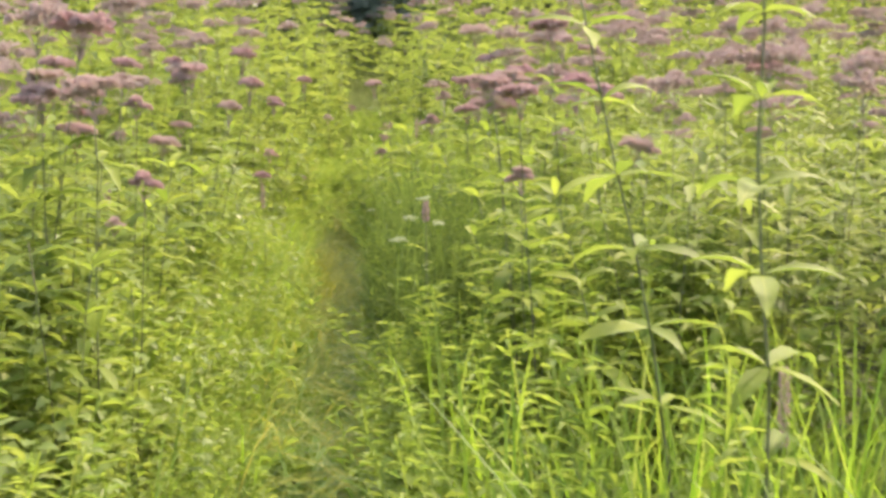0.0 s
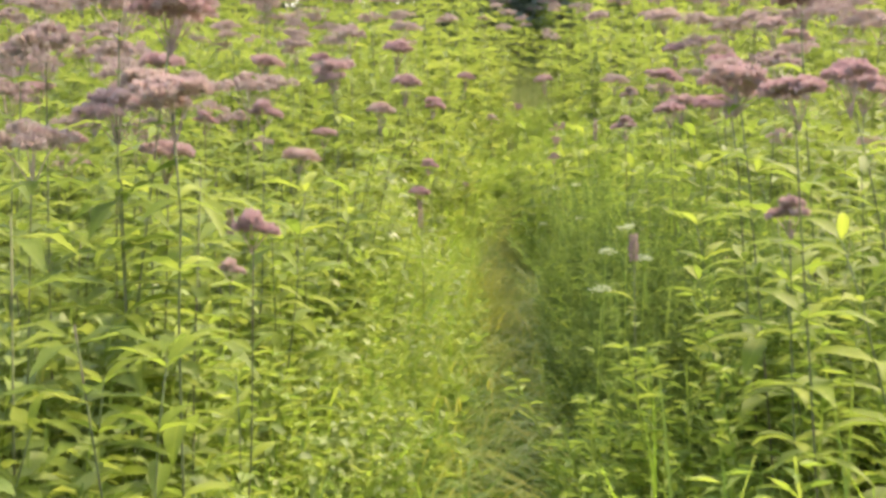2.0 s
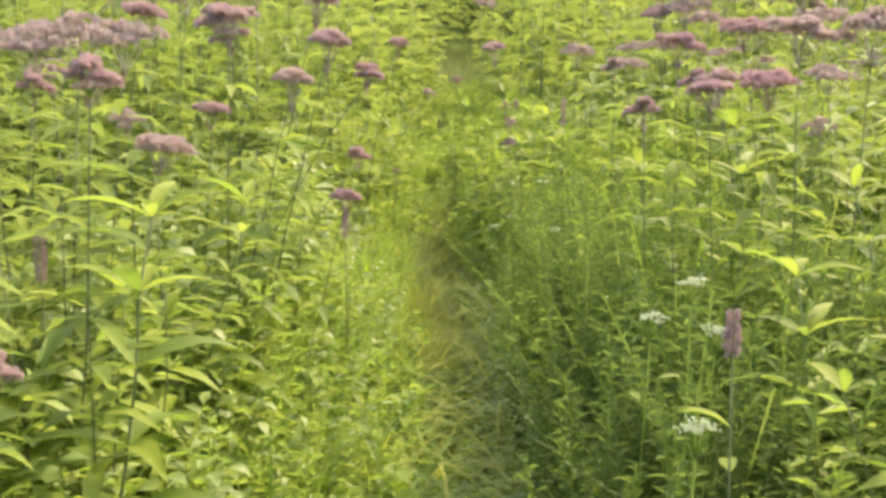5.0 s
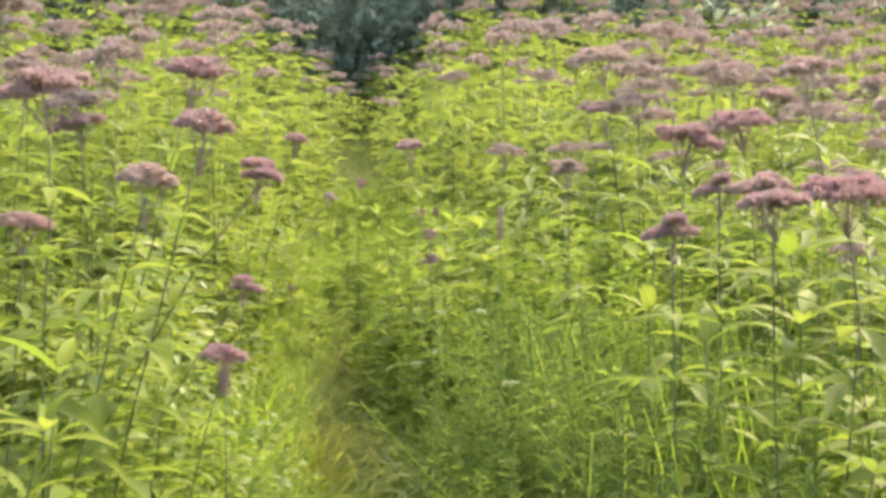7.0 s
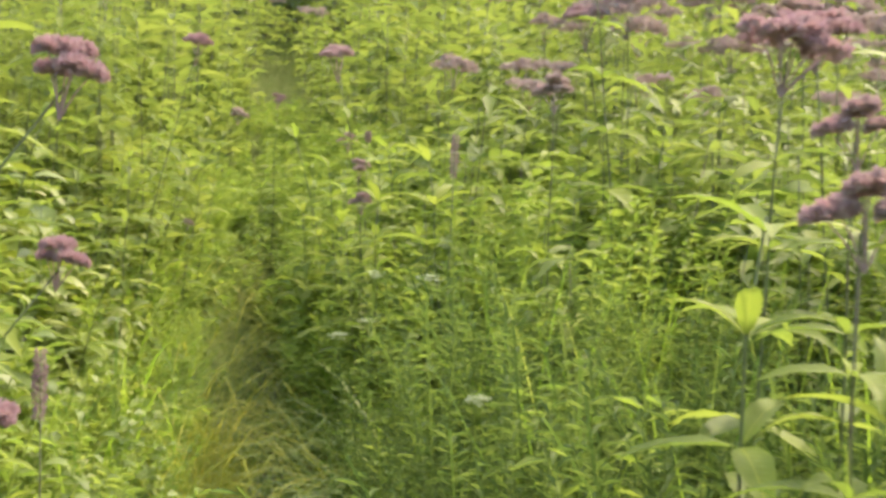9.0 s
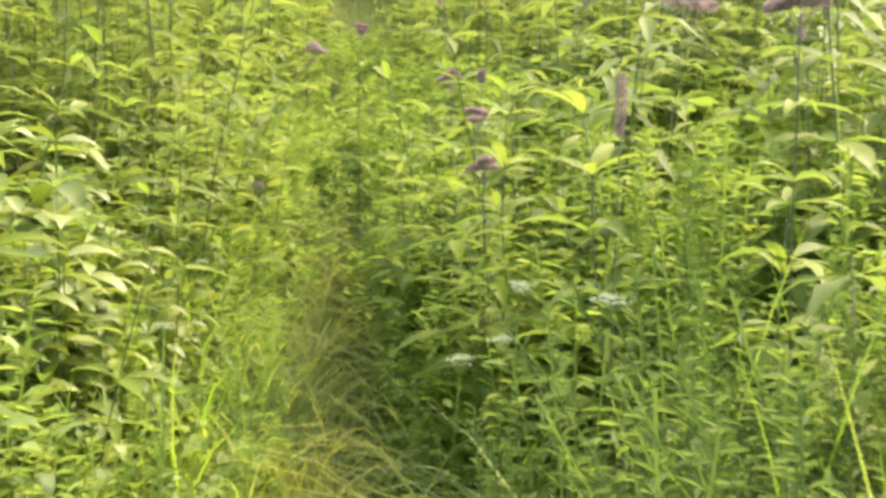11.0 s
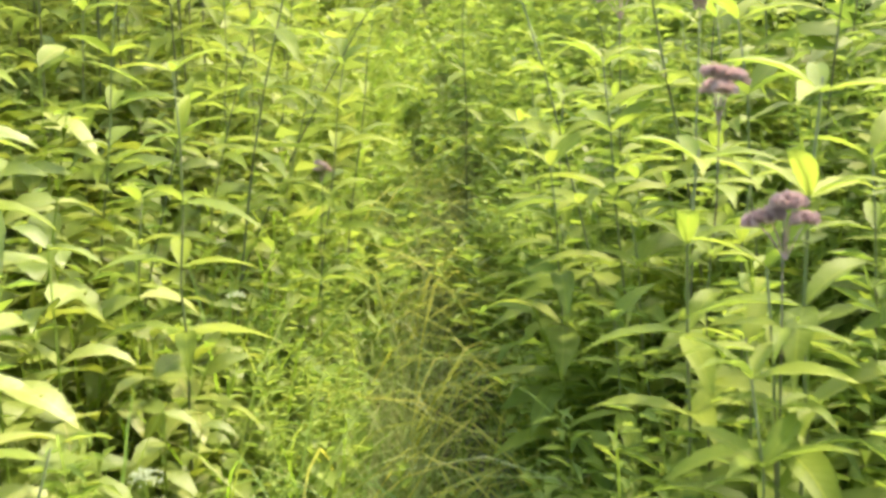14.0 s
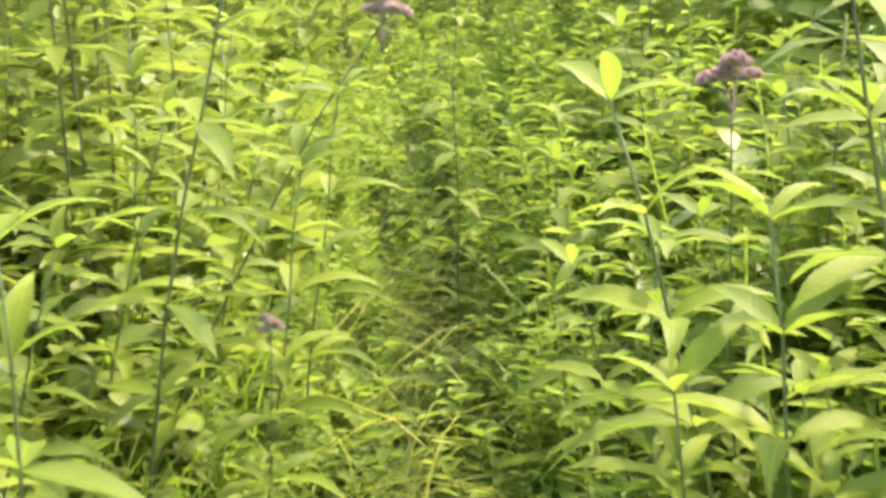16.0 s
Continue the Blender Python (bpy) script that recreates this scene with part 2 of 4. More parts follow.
def tube(points, radii, sides=6):
    points, rings = np.asarray(points, float), []
    n = len(points)
    for i in range(n):
        d = points[min(i + 1, n - 1)] - points[max(i - 1, 0)]
        d /= np.linalg.norm(d) + 1e-9
        u = np.cross(d, (0.31, 0.9, 0.12))
        u /= np.linalg.norm(u)
        w = np.cross(d, u)
        a = np.arange(sides) * 2 * np.pi / sides
        rings.append(points[i] + radii[i] * (np.cos(a)[:, None] * u + np.sin(a)[:, None] * w))
    f = []
    for i in range(n - 1):
        for k in range(sides):
            a, b = i * sides + k, i * sides + (k + 1) % sides
            f += [(a, b, b + sides), (a, b + sides, a + sides)]
    top = (n - 1) * sides
    f += [(top, top + k, top + k + 1) for k in range(1, sides - 1)]
    return np.concatenate(rings), np.array(f)


def floret(length, width):
    """A tiny tuft: two crossed pointed scales, widest above."""
    v = np.array([[0, 0, 0], [width, 0, length * 0.8], [-width, 0, length], [0, 0, 0], [0, -width, length * 0.8], [0, width, length]])
    return v, np.array([(0, 1, 2), (3, 4, 5)])


def diamond(length, width, rise, fold=0.35):
    """The plainest pointed leaf: two facets that meet along the midrib."""
    c, z = math.cos(radians(rise)), math.sin(radians(rise))
    v = np.array([[0, 0, 0], [length * 0.45 * c, width / 2, length * 0.5 * z + width * fold], [length * 0.45 * c, -width / 2, length * 0.5 * z + width * fold],
                  [length * c, 0, length * (z - 0.12)]])
    return v, np.array([(0, 3, 1), (0, 2, 3)])


def rot_to(d):
    return np.array(Vector(d).to_track_quat("Z", "Y").to_matrix())


def bloom_shape(r, width, tall, lumps, each, size=0.010, stalks=True):
    """A domed head of many small florets in several uneven lumps."""
    bits = []
    tiny = floret(size * 1.5, size * 0.62)
    for k in range(lumps):
        a = k * 2.399 + r.uniform(-0.4, 0.4)
        rad = width / 2 * math.sqrt((k + 0.3) / lumps) * r.uniform(0.8, 1.05)
        c = np.array([rad * math.cos(a), rad * math.sin(a), tall * (0.75 - (rad / (width / 2)) ** 2 * 0.6) + r.uniform(-0.015, 0.02)])
        lump = width * r.uniform(0.13, 0.19)
        for _ in range(each):
            d = r.normal(size=3)
            d[2] = abs(d[2]) * 0.9 - 0.1
            d /= np.linalg.norm(d)
            p = c + d * lump * np.array([1, 1, 0.62]) * r.uniform(0.55, 1.08)
            m = np.eye(4)
            m[:3, :3] = rot_to(d + r.normal(size=3) * 0.25 + np.array([0, 0, 0.5])) * r.uniform(0.8, 1.4)
            m[:3, 3] = p
            bits.append(moved(tiny, m))
        if stalks:
            bits.append(tube([(0, 0, -tall * 0.9), c * np.array([0.55, 0.55, 1]) - np.array([0, 0, tall * 0.45]), c], [0.0022, 0.0018, 0.0012], 3))
    return join(bits)


# ---- the lie of the land ----
def trail_x(y):
    return np.interp(y, (-10, 0, 5, 9, 13, 16, 20, 26, 60), (-0.2, 0.0, 0.08, 0.22, 0.32, 0.55, 0.85, 1.15, 2.2))


def land(x, y):
    """Level along the walk, then a slope that climbs towards the trees."""
    up = np.clip(np.asarray(y, float) - 11.5, 0, 38)
    h = 0.115 * up * up / (up + 2.0)
    far = np.clip((np.asarray(y, float) - 18) / 16, 0, 1) ** 1.5
    flank = np.clip((np.abs(x - trail_x(y)) - 0.9) / 1.8, 0, 1)
    h = h + 1.3 * far * flank * flank * (3 - 2 * flank)
    return h + 0.03 * np.sin(x * 1.3 + 0.4) * np.sin(y * 0.9) - 0.03 * np.exp(-((x - trail_x(y)) / 0.2) ** 2)


def part(name, shape, material, parent, label="", smooth=True):
    ob = new(name, shape if isinstance(shape, bpy.types.Mesh) else mesh_of(name, *shape, material, smooth))
    ob.parent = parent
    if label:
        ob["label"] = label
    return ob


# ground, one sheet to the horizon
gx = np.unique(np.concatenate([np.linspace(-12, 12, 97), np.linspace(-60, 60, 49), [-1500, -600, -250, -120, 120, 250, 600, 1500]]))
gy = np.unique(np.concatenate([np.linspace(-4, 20, 97), np.linspace(-60, 80, 57), [-1500, -600, -250, -120, 120, 250, 600, 1500]]))
X, Y = np.meshgrid(gx, gy)
gv = np.stack([X.ravel(), Y.ravel(), land(X, Y).ravel()], 1)
ii, jj = np.meshgrid(np.arange(len(gx) - 1), np.arange(len(gy) - 1))
q = (jj * len(gx) + ii).ravel()
nx = len(gx)
ground = new("ground", mesh_of("ground", gv, np.concatenate([np.stack([q, q + 1, q + nx + 1], 1), np.stack([q, q + nx + 1, q + nx], 1)]), SOIL))
tagged(ground, "dark damp meadow soil with a narrow trodden trail", "ground", kind="structure")

# ---- tall mauve-flowered weeds ----
leaf_meshes = [mesh_of("leaf", *leaf_shape(0.185, w, 8, rise, droop, fold, tw, 0.03, 0.38), LEAF)
               for w, rise, droop, fold, tw in ((0.046, 26, 48, 0.38, 14), (0.052, 16, 38, 0.30, -18), (0.042, 34, 66, 0.45, 20), (0.054, 8, 32, 0.24, -12), (0.048, 40, 60, 0.40, 6))]
young_meshes = [mesh_of("leaf", *leaf_shape(0.185, w, 8, rise, droop, fold, tw, 0.03, 0.38), YOUNG)
                for w, rise, droop, fold, tw in ((0.046, 30, 45, 0.35, 8), (0.050, 22, 48, 0.3, -10), (0.043, 44, 55, 0.4, 14))]
bloom_r = np.random.default_rng(5)
bloom_meshes = [mesh_of("flower_head", *bloom_shape(bloom_r, w, tl, n, e), BLOOM)
                for w, tl, n, e in ((0.155, 0.07, 11, 70), (0.125, 0.065, 8, 75), (0.185, 0.075, 13, 70), (0.095, 0.055, 6, 85), (0.14, 0.085, 9, 75))]


TIPS = {}


def weed(r, tall, whorls, lean, flower, leaf_len=1.0, first=0.3):
    """Tall weed: a bowed dark stem, whorls of pointed leaves and a domed flower head. One metre of it is one metre tall."""
    root = new("joe_pye_weed")
    TIPS[root.name] = lean
    s = np.linspace(0, 1, 9)
    wob = r.uniform(-0.012, 0.012, (9, 2))
    pts = np.stack([lean * s ** 1.6 + wob[:, 0] * s, wob[:, 1] * s, s * tall - 0.03 * (s == 0)], 1)
    part("stem", tube(pts, 0.0043 - 0.0021 * s), STEM if flower else GREEN_STEM, root, "dark purplish-brown stem" if flower else "dull green stem")
    for k in range(whorls):
        f = first + (0.985 - first) * (k / (whorls - 1)) ** 0.9
        at = np.array([np.interp(f, s, pts[:, c]) for c in range(3)])
        size = leaf_len * (0.58 + 0.42 * math.sin(min(1, (f - first) / (1 - first) * 1.15) * 2.6 + 0.35))
        if flower and k == whorls - 1:
            size *= 0.55
        if not flower and k >= whorls - 2:
            size *= 0.95
        count = 4 if r.random() < 0.75 else 3
        a0 = r.uniform(0, 360)
        for j in range(count):
            up = r.uniform(-22, 8) + (10 if (not flower and k >= whorls - 2) else 0) - 14 * (1 - f)
            fresh = not flower and k >= whorls - 2
            ob = part("leaf", young_meshes[int(r.integers(3))] if fresh else leaf_meshes[int(r.integers(5))], LEAF, root)
            ob.matrix_basis = pose(*at, 0, 0, a0 + j * 360 / count + r.uniform(-14, 14)) @ pose(0, 0, 0, r.uniform(-12, 12), -up, 0) @ Matrix.Scale(size * r.uniform(0.8, 1.15), 4)
    if flower:
        ob = part("flower_head", bloom_meshes[flower - 1], BLOOM, root, "domed dusty mauve flower head")
        ob.matrix_basis = pose(*pts[-1], r.uniform(-10, 10), r.uniform(-10, 10), r.uniform(0, 360))
    return root


wr = np.random.default_rng(3)
FLOWERING = [weed(wr, 1.7, 8, ln, fl) for ln, fl in ((0.02, 1), (0.10, 2), (0.20, 3), (0.06, 4), (0.30, 5), (0.13, 1), (0.75, 4))]
GREEN = [weed(wr, 1.3, 7, ln, 0, ll, 0.28) for ln, ll in ((0.02, 1.12), (0.14, 1.28), (0.25, 1.18), (0.08, 1.42))]
for ob in FLOWERING:
    tagged(ob, "tall weed with whorled green leaves and dusty mauve flower head", "wildflower", "tall weeds in the meadow")
for ob in GREEN:
    tagged(ob, "leafy weed with yellow-green whorled leaves, not in flower", "wildflower", "leafy weeds in the meadow")
used = set()
places = []


def walked_x(y):
    """The line that walkers keep to: no leaf hangs across it."""
    return float(np.interp(y, (0, 2, 4, 6, 10), (0, -0.12, -0.18, 0.0, 0.0)))


def plant(kinds, k, tall, x, y, top, turn):
    """Stand weed k so that its top is at x, y, top: the stem's bow is taken off its foot."""
    src = kinds[k]
    bow, fx, fy = TIPS[src.name], x, y
    for _ in range(3):
        s = (top - float(land(fx, fy))) / tall if src in used else 1.0
        fx = x - s * bow * math.cos(radians(turn))
        fy = y - s * bow * math.sin(radians(turn))
    m = pose(fx, fy, float(land(fx, fy)), 0, 0, turn) @ Matrix.Scale(s, 4)
    if src in used:
        ob = copy_thing(src, m)
    else:
        used.add(src)
        src.matrix_basis = m
        ob = src
    places.append((fx, fy))
    if fy < 10.7 and src is not ob:
        for c in list(ob.children):
            w = m @ c.matrix_basis
            for p in (w @ Vector((0.02, 0, 0)), w @ Vector((0.17, 0, 0.02))):
                if c.name.startswith("leaf") and abs(p.x - walked_x(p.y)) < (0.5 if p.y < 2.7 else 0.3) and p.z > 0.7 and p.y < 10.6:
                    bpy.data.objects.remove(c)
                    break


# the first of each kind stands well off the trail
for k in range(7):
    plant(FLOWERING, k, 1.7, -2.2 - 0.3 * k, 7.5 + 0.5 * k, 1.6, 20 * k)
for k in range(4):
    plant(GREEN, k, 1.3, 2.4 + 0.3 * k, 7.5 + 0.5 * k, 1.25, 40 * k)

# kind, x, y, height of the top, way it leans (degrees)
# flowering weeds from 3 to 6 m along the trail
for k, x, y, top, turn in (
        (3, 0.92, 2.55, 2.00, 120), (4, 0.60, 3.02, 2.00, 180), (1, 0.65, 3.98, 1.61, 165), (3, -0.53, 3.99, 1.34, 10),
        (0, -0.86, 4.15, 1.60, 80), (3, 0.69, 4.15, 1.34, 150), (2, -0.75, 4.25, 1.82, 20), (1, -0.78, 4.30, 1.49, 40),
        (5, 0.64, 4.50, 1.64, 170), (5, 0.69, 4.87, 1.63, 190), (3, -0.78, 5.00, 1.12, 0), (1, 1.00, 5.30, 1.90, 170),
        (1, -1.05, 5.35, 1.74, 10), (3, -0.78, 5.70, 1.58, 10)):
    plant(FLOWERING, k, 1.7, x, y, top, turn)
# flowering weeds from 6 to 8 m along the trail
for k, x, y, top, turn in (
        (2, -0.73, 6.25, 1.39, 0), (0, 1.05, 6.67, 1.72, 170), (1, 0.83, 6.85, 1.55, 200), (3, 0.65, 6.92, 1.49, 170),
        (2, 1.06, 7.00, 1.57, 185), (4, -0.29, 7.22, 1.17, 0), (0, -0.68, 7.25, 1.76, 15), (4, -0.47, 7.30, 1.55, 0),
        (1, -0.75, 7.35, 1.46, 30), (0, 0.94, 7.76, 1.71, 180), (3, 0.965, 7.52, 1.58, 175), (6, -0.23, 7.50, 1.59, -10), (4, -0.36, 7.52, 1.68, 10),
        (6, -0.27, 7.90, 1.28, 5), (4, -0.45, 8.44, 1.88, 10)):
    plant(FLOWERING, k, 1.7, x, y, top, turn)
# flowering weeds from 9 to 14 m along the trail
for k, x, y, top, turn in (
        (2, 1.42, 8.60, 1.80, 180), (4, 1.76, 8.88, 2.00, 175), (3, 0.97, 9.30, 1.64, 150), (2, 1.30, 10.10, 2.15, 180),
        (3, 0.56, 10.42, 1.20, 160), (3, 0.60, 10.90, 1.30, 100), (4, 0.55, 11.54, 1.75, 185), (3, 0.70, 12.20, 1.37, 160),
        (4, -0.08, 12.50, 1.80, 10), (3, -0.10, 12.50, 0.88, 60), (6, 0.15, 12.75, 1.46, 5), (3, 0.42, 13.90, 1.55, 100)):
    plant(FLOWERING, k, 1.7, x, y, top, turn)

# leafy weeds from 4 to 10 m along the trail
for k, x, y, top, turn in (
        (1, -0.84, 3.89, 1.05, 0), (0, -0.57, 3.97, 1.05, 10), (2, 0.80, 4.12, 1.32, 180), (1, 0.72, 4.42, 1.33, 170),
        (2, -0.73, 4.44, 1.08, 20), (2, 0.66, 5.14, 1.08, 170), (1, 0.75, 5.71, 1.20, 175), (3, -0.72, 5.76, 1.15, 0),
        (0, -0.70, 6.10, 1.14, 0), (3, 0.75, 7.00, 1.28, 200), (1, 0.99, 7.13, 1.48, 190), (0, 0.74, 7.37, 1.47, 170),
        (0, 0.97, 9.30, 1.30, 150), (0, 0.67, 9.89, 1.00, 180), (1, 0.74, 10.06, 1.42, 185), (2, -0.32, 10.25, 1.02, 0)):
    plant(GREEN, k, 1.3, x, y, top, turn)
# leafy weeds from 10 to 11 m along the trail
for k, x, y, top, turn in (
        (1, -0.72, 10.30, 1.30, 10), (1, 0.50, 10.35, 1.05, 170), (3, 0.56, 10.50, 1.15, 170), (2, 0.80, 10.50, 1.10, 175),
        (0, 0.64, 10.56, 1.38, 160), (0, -0.62, 10.60, 1.15, 0), (3, 0.62, 10.75, 0.95, 190), (0, 0.53, 10.76, 1.25, 180),
        (3, 0.95, 10.80, 1.30, 180), (3, 0.90, 11.00, 1.20, 180), (0, 0.72, 11.10, 1.15, 180),
        (3, 0.50, 11.20, 0.85, 160), (1, 0.58, 11.45, 1.00, 185)):
    plant(GREEN, k, 1.3, x, y, top, turn)
# leafy weeds from 12 to 12 m along the trail
for k, x, y, top, turn in (
        (1, 0.80, 11.50, 1.40, 170), (1, 0.54, 11.60, 1.30, 150), (3, 0.43, 11.60, 1.08, 160), (0, -0.36, 11.60, 1.30, 10),
        (2, -0.75, 11.70, 1.45, 10), (1, 0.65, 11.72, 1.02, 190), (0, 0.85, 11.75, 1.20, 170), (2, 0.40, 11.83, 1.42, 175),
        (3, -0.50, 11.90, 0.95, 20), (2, 0.78, 11.95, 0.95, 170), (0, 0.52, 12.00, 1.18, 180), (2, 0.63, 12.09, 0.85, 170),
        (2, -0.42, 12.20, 1.15, 10), (1, 0.95, 12.20, 1.35, 170), (2, 0.46, 12.35, 1.05, 180), (1, -0.62, 12.40, 1.40, 0)):
    plant(GREEN, k, 1.3, x, y, top, turn)
# leafy weeds from 12 to 14 m along the trail
for k, x, y, top, turn in (
        (2, 0.75, 12.50, 1.10, 190), (1, -0.02, 12.59, 1.20, 0), (3, 0.50, 12.70, 0.90, 180), (1, 1.00, 12.76, 1.30, 180),
        (2, -0.31, 12.90, 1.28, 0), (3, -0.80, 12.90, 1.50, 20), (1, 0.07, 13.22, 1.28, 0), (0, 0.62, 13.30, 1.20, 180),
        (2, -0.12, 13.35, 1.16, 10), (0, -0.45, 13.40, 1.45, 0), (2, 0.85, 13.60, 1.40, 180), (1, -0.22, 13.90, 1.40, 0),
        (0, -0.30, 14.40, 1.30, 0)):
    plant(GREEN, k, 1.3, x, y, top, turn)


def far_enough(x, y, gap):
    return all((x - a) ** 2 + (y - b) ** 2 > gap * gap for a, b in places)


fr = np.random.default_rng(21)
want = 96
while want:
    y = fr.uniform(3.4, 14.5)
    side = fr.choice((-1, 1))
    off = 0.62 + abs(fr.normal()) * (0.5 + 0.05 * y)
    x = trail_x(y) + side * off
    if (side < 0 and 9.6 < y < 13.4 and off < 1.7) or (side > 0 and (y < 4.3 or (7.6 < y < 10.2 and off < 1.3))) or off > 0.5 + 0.42 * y or not far_enough(x, y, 0.17):
        continue
    if y < 11 and fr.random() < (0.26 if y < 8.5 or side < 0 else 0.12):
        plant(FLOWERING, int(fr.integers(6)), 1.7, x, y, float(land(x, y)) + fr.uniform(1.4, 1.78) * (1.25 if y > 8.5 and off > 0.9 else 1), (180 if side > 0 else 0) + fr.uniform(-50, 50))
    else:
        plant(GREEN, int(fr.integers(4)), 1.3, x, y, float(land(x, y)) + fr.uniform(0.95, 1.4), (180 if side > 0 else 0) + fr.uniform(-50, 50))
    want -= 1


# ---- the rest of the stand, beyond counting ----
def coarse_weed(r, tall, flower, far):
    s = np.linspace(0, 1, 2 if far else 4)
    stem = tube(np.stack([0.08 * s ** 2, 0 * s, s * tall], 1), 0.0045 - 0.0022 * s, 3)
    leaves = []
    rings = 5 if far else 9
    for k in range(rings):
        f = 0.34 + 0.63 * k / (rings - 1)
        for j in range(3 if far else 4):
            ln = 0.18 * r.uniform(0.75, 1.2) * (0.65 if k == rings - 1 and flower else 1)
            lf = diamond(ln, 0.060, r.uniform(-20, 25)) if far else leaf_shape(ln, 0.044, 3, r.uniform(-5, 30), r.uniform(25, 60))
            leaves.append(moved(lf, pose(0.08 * f * f, 0, f * tall, 0, 0, j * (120 if far else 90) + k * 40 + r.uniform(-15, 15))))
    head = None
    if flower:
        h = bloom_shape(r, r.uniform(0.15, 0.23), 0.075, 6 if far else 7, 9 if far else 34, 0.026 if far else 0.013, not far)
        head = moved(h, pose(0.08, 0, tall))
    return stem, join(leaves), head


cr = np.random.default_rng(8)


def stand(x, y, far, bloom):
    """A stand of weeds, joined into stems, leaves and flower heads."""
    n = len(x)
    kinds = [coarse_weed(cr, 1.62, True, far) for _ in range(4)] + [coarse_weed(cr, 1.28, False, far) for _ in range(3)]
    pick = cr.choice(7, n, p=[bloom / 4] * 4 + [(1 - bloom) / 3] * 3)
    grown = 1 + np.where((x > 0) & (y < 14), 0.22, 0.45) * np.clip((y - 8) / 3, 0, 1) * np.clip((np.abs(x - trail_x(y)) - 0.3) / 0.6, 0, 1)
    mats = upright(x, y, land(x, y), cr.uniform(0, 6.28, n), cr.uniform(0.82, 1.15, n) * grown)
    for name, slot, mat, label in (("weed_stems", 0, STEM, "dark stems of a dense stand of tall weeds"),
                                   ("weed_leaves", 1, LEAF_FAR, "massed green pointed leaves of tall meadow weeds"),
                                   ("weed_flowers", 2, BLOOM_FAR, "massed dusty mauve flower heads across the meadow")):
        have = [i for i in range(7) if kinds[i][slot] is not None]
        sel = np.isin(pick, have)
        idx = np.array([have.index(p) if p in have else -1 for p in pick])[sel]
        ob = new(name, mesh_of(name, *scatter([kinds[i][slot] for i in have], idx, mats[sel]), mat))
        tagged(ob, label, "meadow plants", kind="stuff")


n = 1900
y = 1.8 + 15.2 * cr.random(n) ** 0.75
off = 0.7 + cr.random(n) * (0.9 + 0.42 * y)
x = trail_x(y) + cr.choice((-1, 1), n) * off
keep = ~((off < 1.3) & (y < 11) & (cr.random(n) < 0.5))
keep &= y > np.where(x > 0, 4.2, 3.4)
grassy = (x > 0) & (y > 6.9) & (y < 10.3) & (off < 1.35)
keep &= ~((x < 0.1) & (y > 9.6) & (y < 13.4) & (off < 1.25))
keep &= ~((x < 0) & (y > 9.6) & (y < 13) & (cr.random(n) < 0.45))
keep &= ~((y > 12.8) & (off < 1.3) & (cr.random(n) < 0.6))
keep &= ~(grassy & (cr.random(n) < 0.88))
keep &= ~((x > 0) & (y > 9.5) & (off < 1.3) & (cr.random(n) < 0.4))
stand(x[keep], y[keep], False, 0.20)
n = 3000
y = 15 + 27 * cr.random(n) ** 0.75
x = cr.uniform(-1, 1, n) * (2.0 + 0.5 * y)
keep = (np.abs(x - trail_x(y)) > np.where(y < 18, 0.8, 0.28)) | (y > 25)
bx, by = cr.uniform(-19, 19, 4000), cr.uniform(-10, 16, 4000)
bk = (np.abs(bx) > 2.0 + 0.46 * np.clip(by, 0, 20)) | ((by < 1.5) & (np.abs(bx) > 0.8))
stand(np.concatenate([x[keep], bx[bk]]), np.concatenate([y[keep], by[bk]]), True, 0.30)
# leafy cover between them, away from the trail
x, y = cr.uniform(-12, 12, 4200), cr.uniform(-6, 16, 4200)
keep = (np.abs(x - trail_x(y)) > 1.3 + 0.40 * np.clip(y, 0, 30)) | ((y < 1.2) & (np.abs(x) > 0.8))
stand(x[keep], y[keep], True, 0.12)

# ---- fine undergrowth and grass beside the trail ----
ur = np.random.default_rng(13)


def wand(r, tall, count, length, width):
    """A slender leafy shoot."""
    bits = []
    for k in range(count):
        f = 0.15 + 0.85 * k / count
        lf = diamond(length * (1.1 - 0.6 * f) * r.uniform(0.8, 1.2), width, r.uniform(-10, 50))
        bits.append(moved(lf, pose(0.06 * f * f, 0, f * tall, 0, 0, k * 137.5 + r.uniform(-20, 20))))
    s = np.linspace(0, 1, 3)
    bits.append(strip(np.stack([0.06 * s * s, 0 * s, s * tall], 1), np.array([[0, 1, 0]]), np.full(3, 0.0025)))
    return join(bits)


wands = [wand(ur, 0.85, 44, 0.125, 0.017) for _ in range(4)] + [wand(ur, 0.62, 28, 0.125, 0.044) for _ in range(3)]
herbs = [wand(ur, 0.32, 18, 0.10, 0.045) for _ in range(4)]


def beside(r, n, near_left, near_right, spread, y0, y1):
    """Places along both sides of the trail, thinning outwards."""
    y = y0 + (y1 - y0) * r.random(n)
    side = r.choice((-1, 1), n)
    off = np.where(side < 0, near_left, near_right) + np.abs(r.normal(size=n)) * spread
    return trail_x(y) + side * off, y, side, off


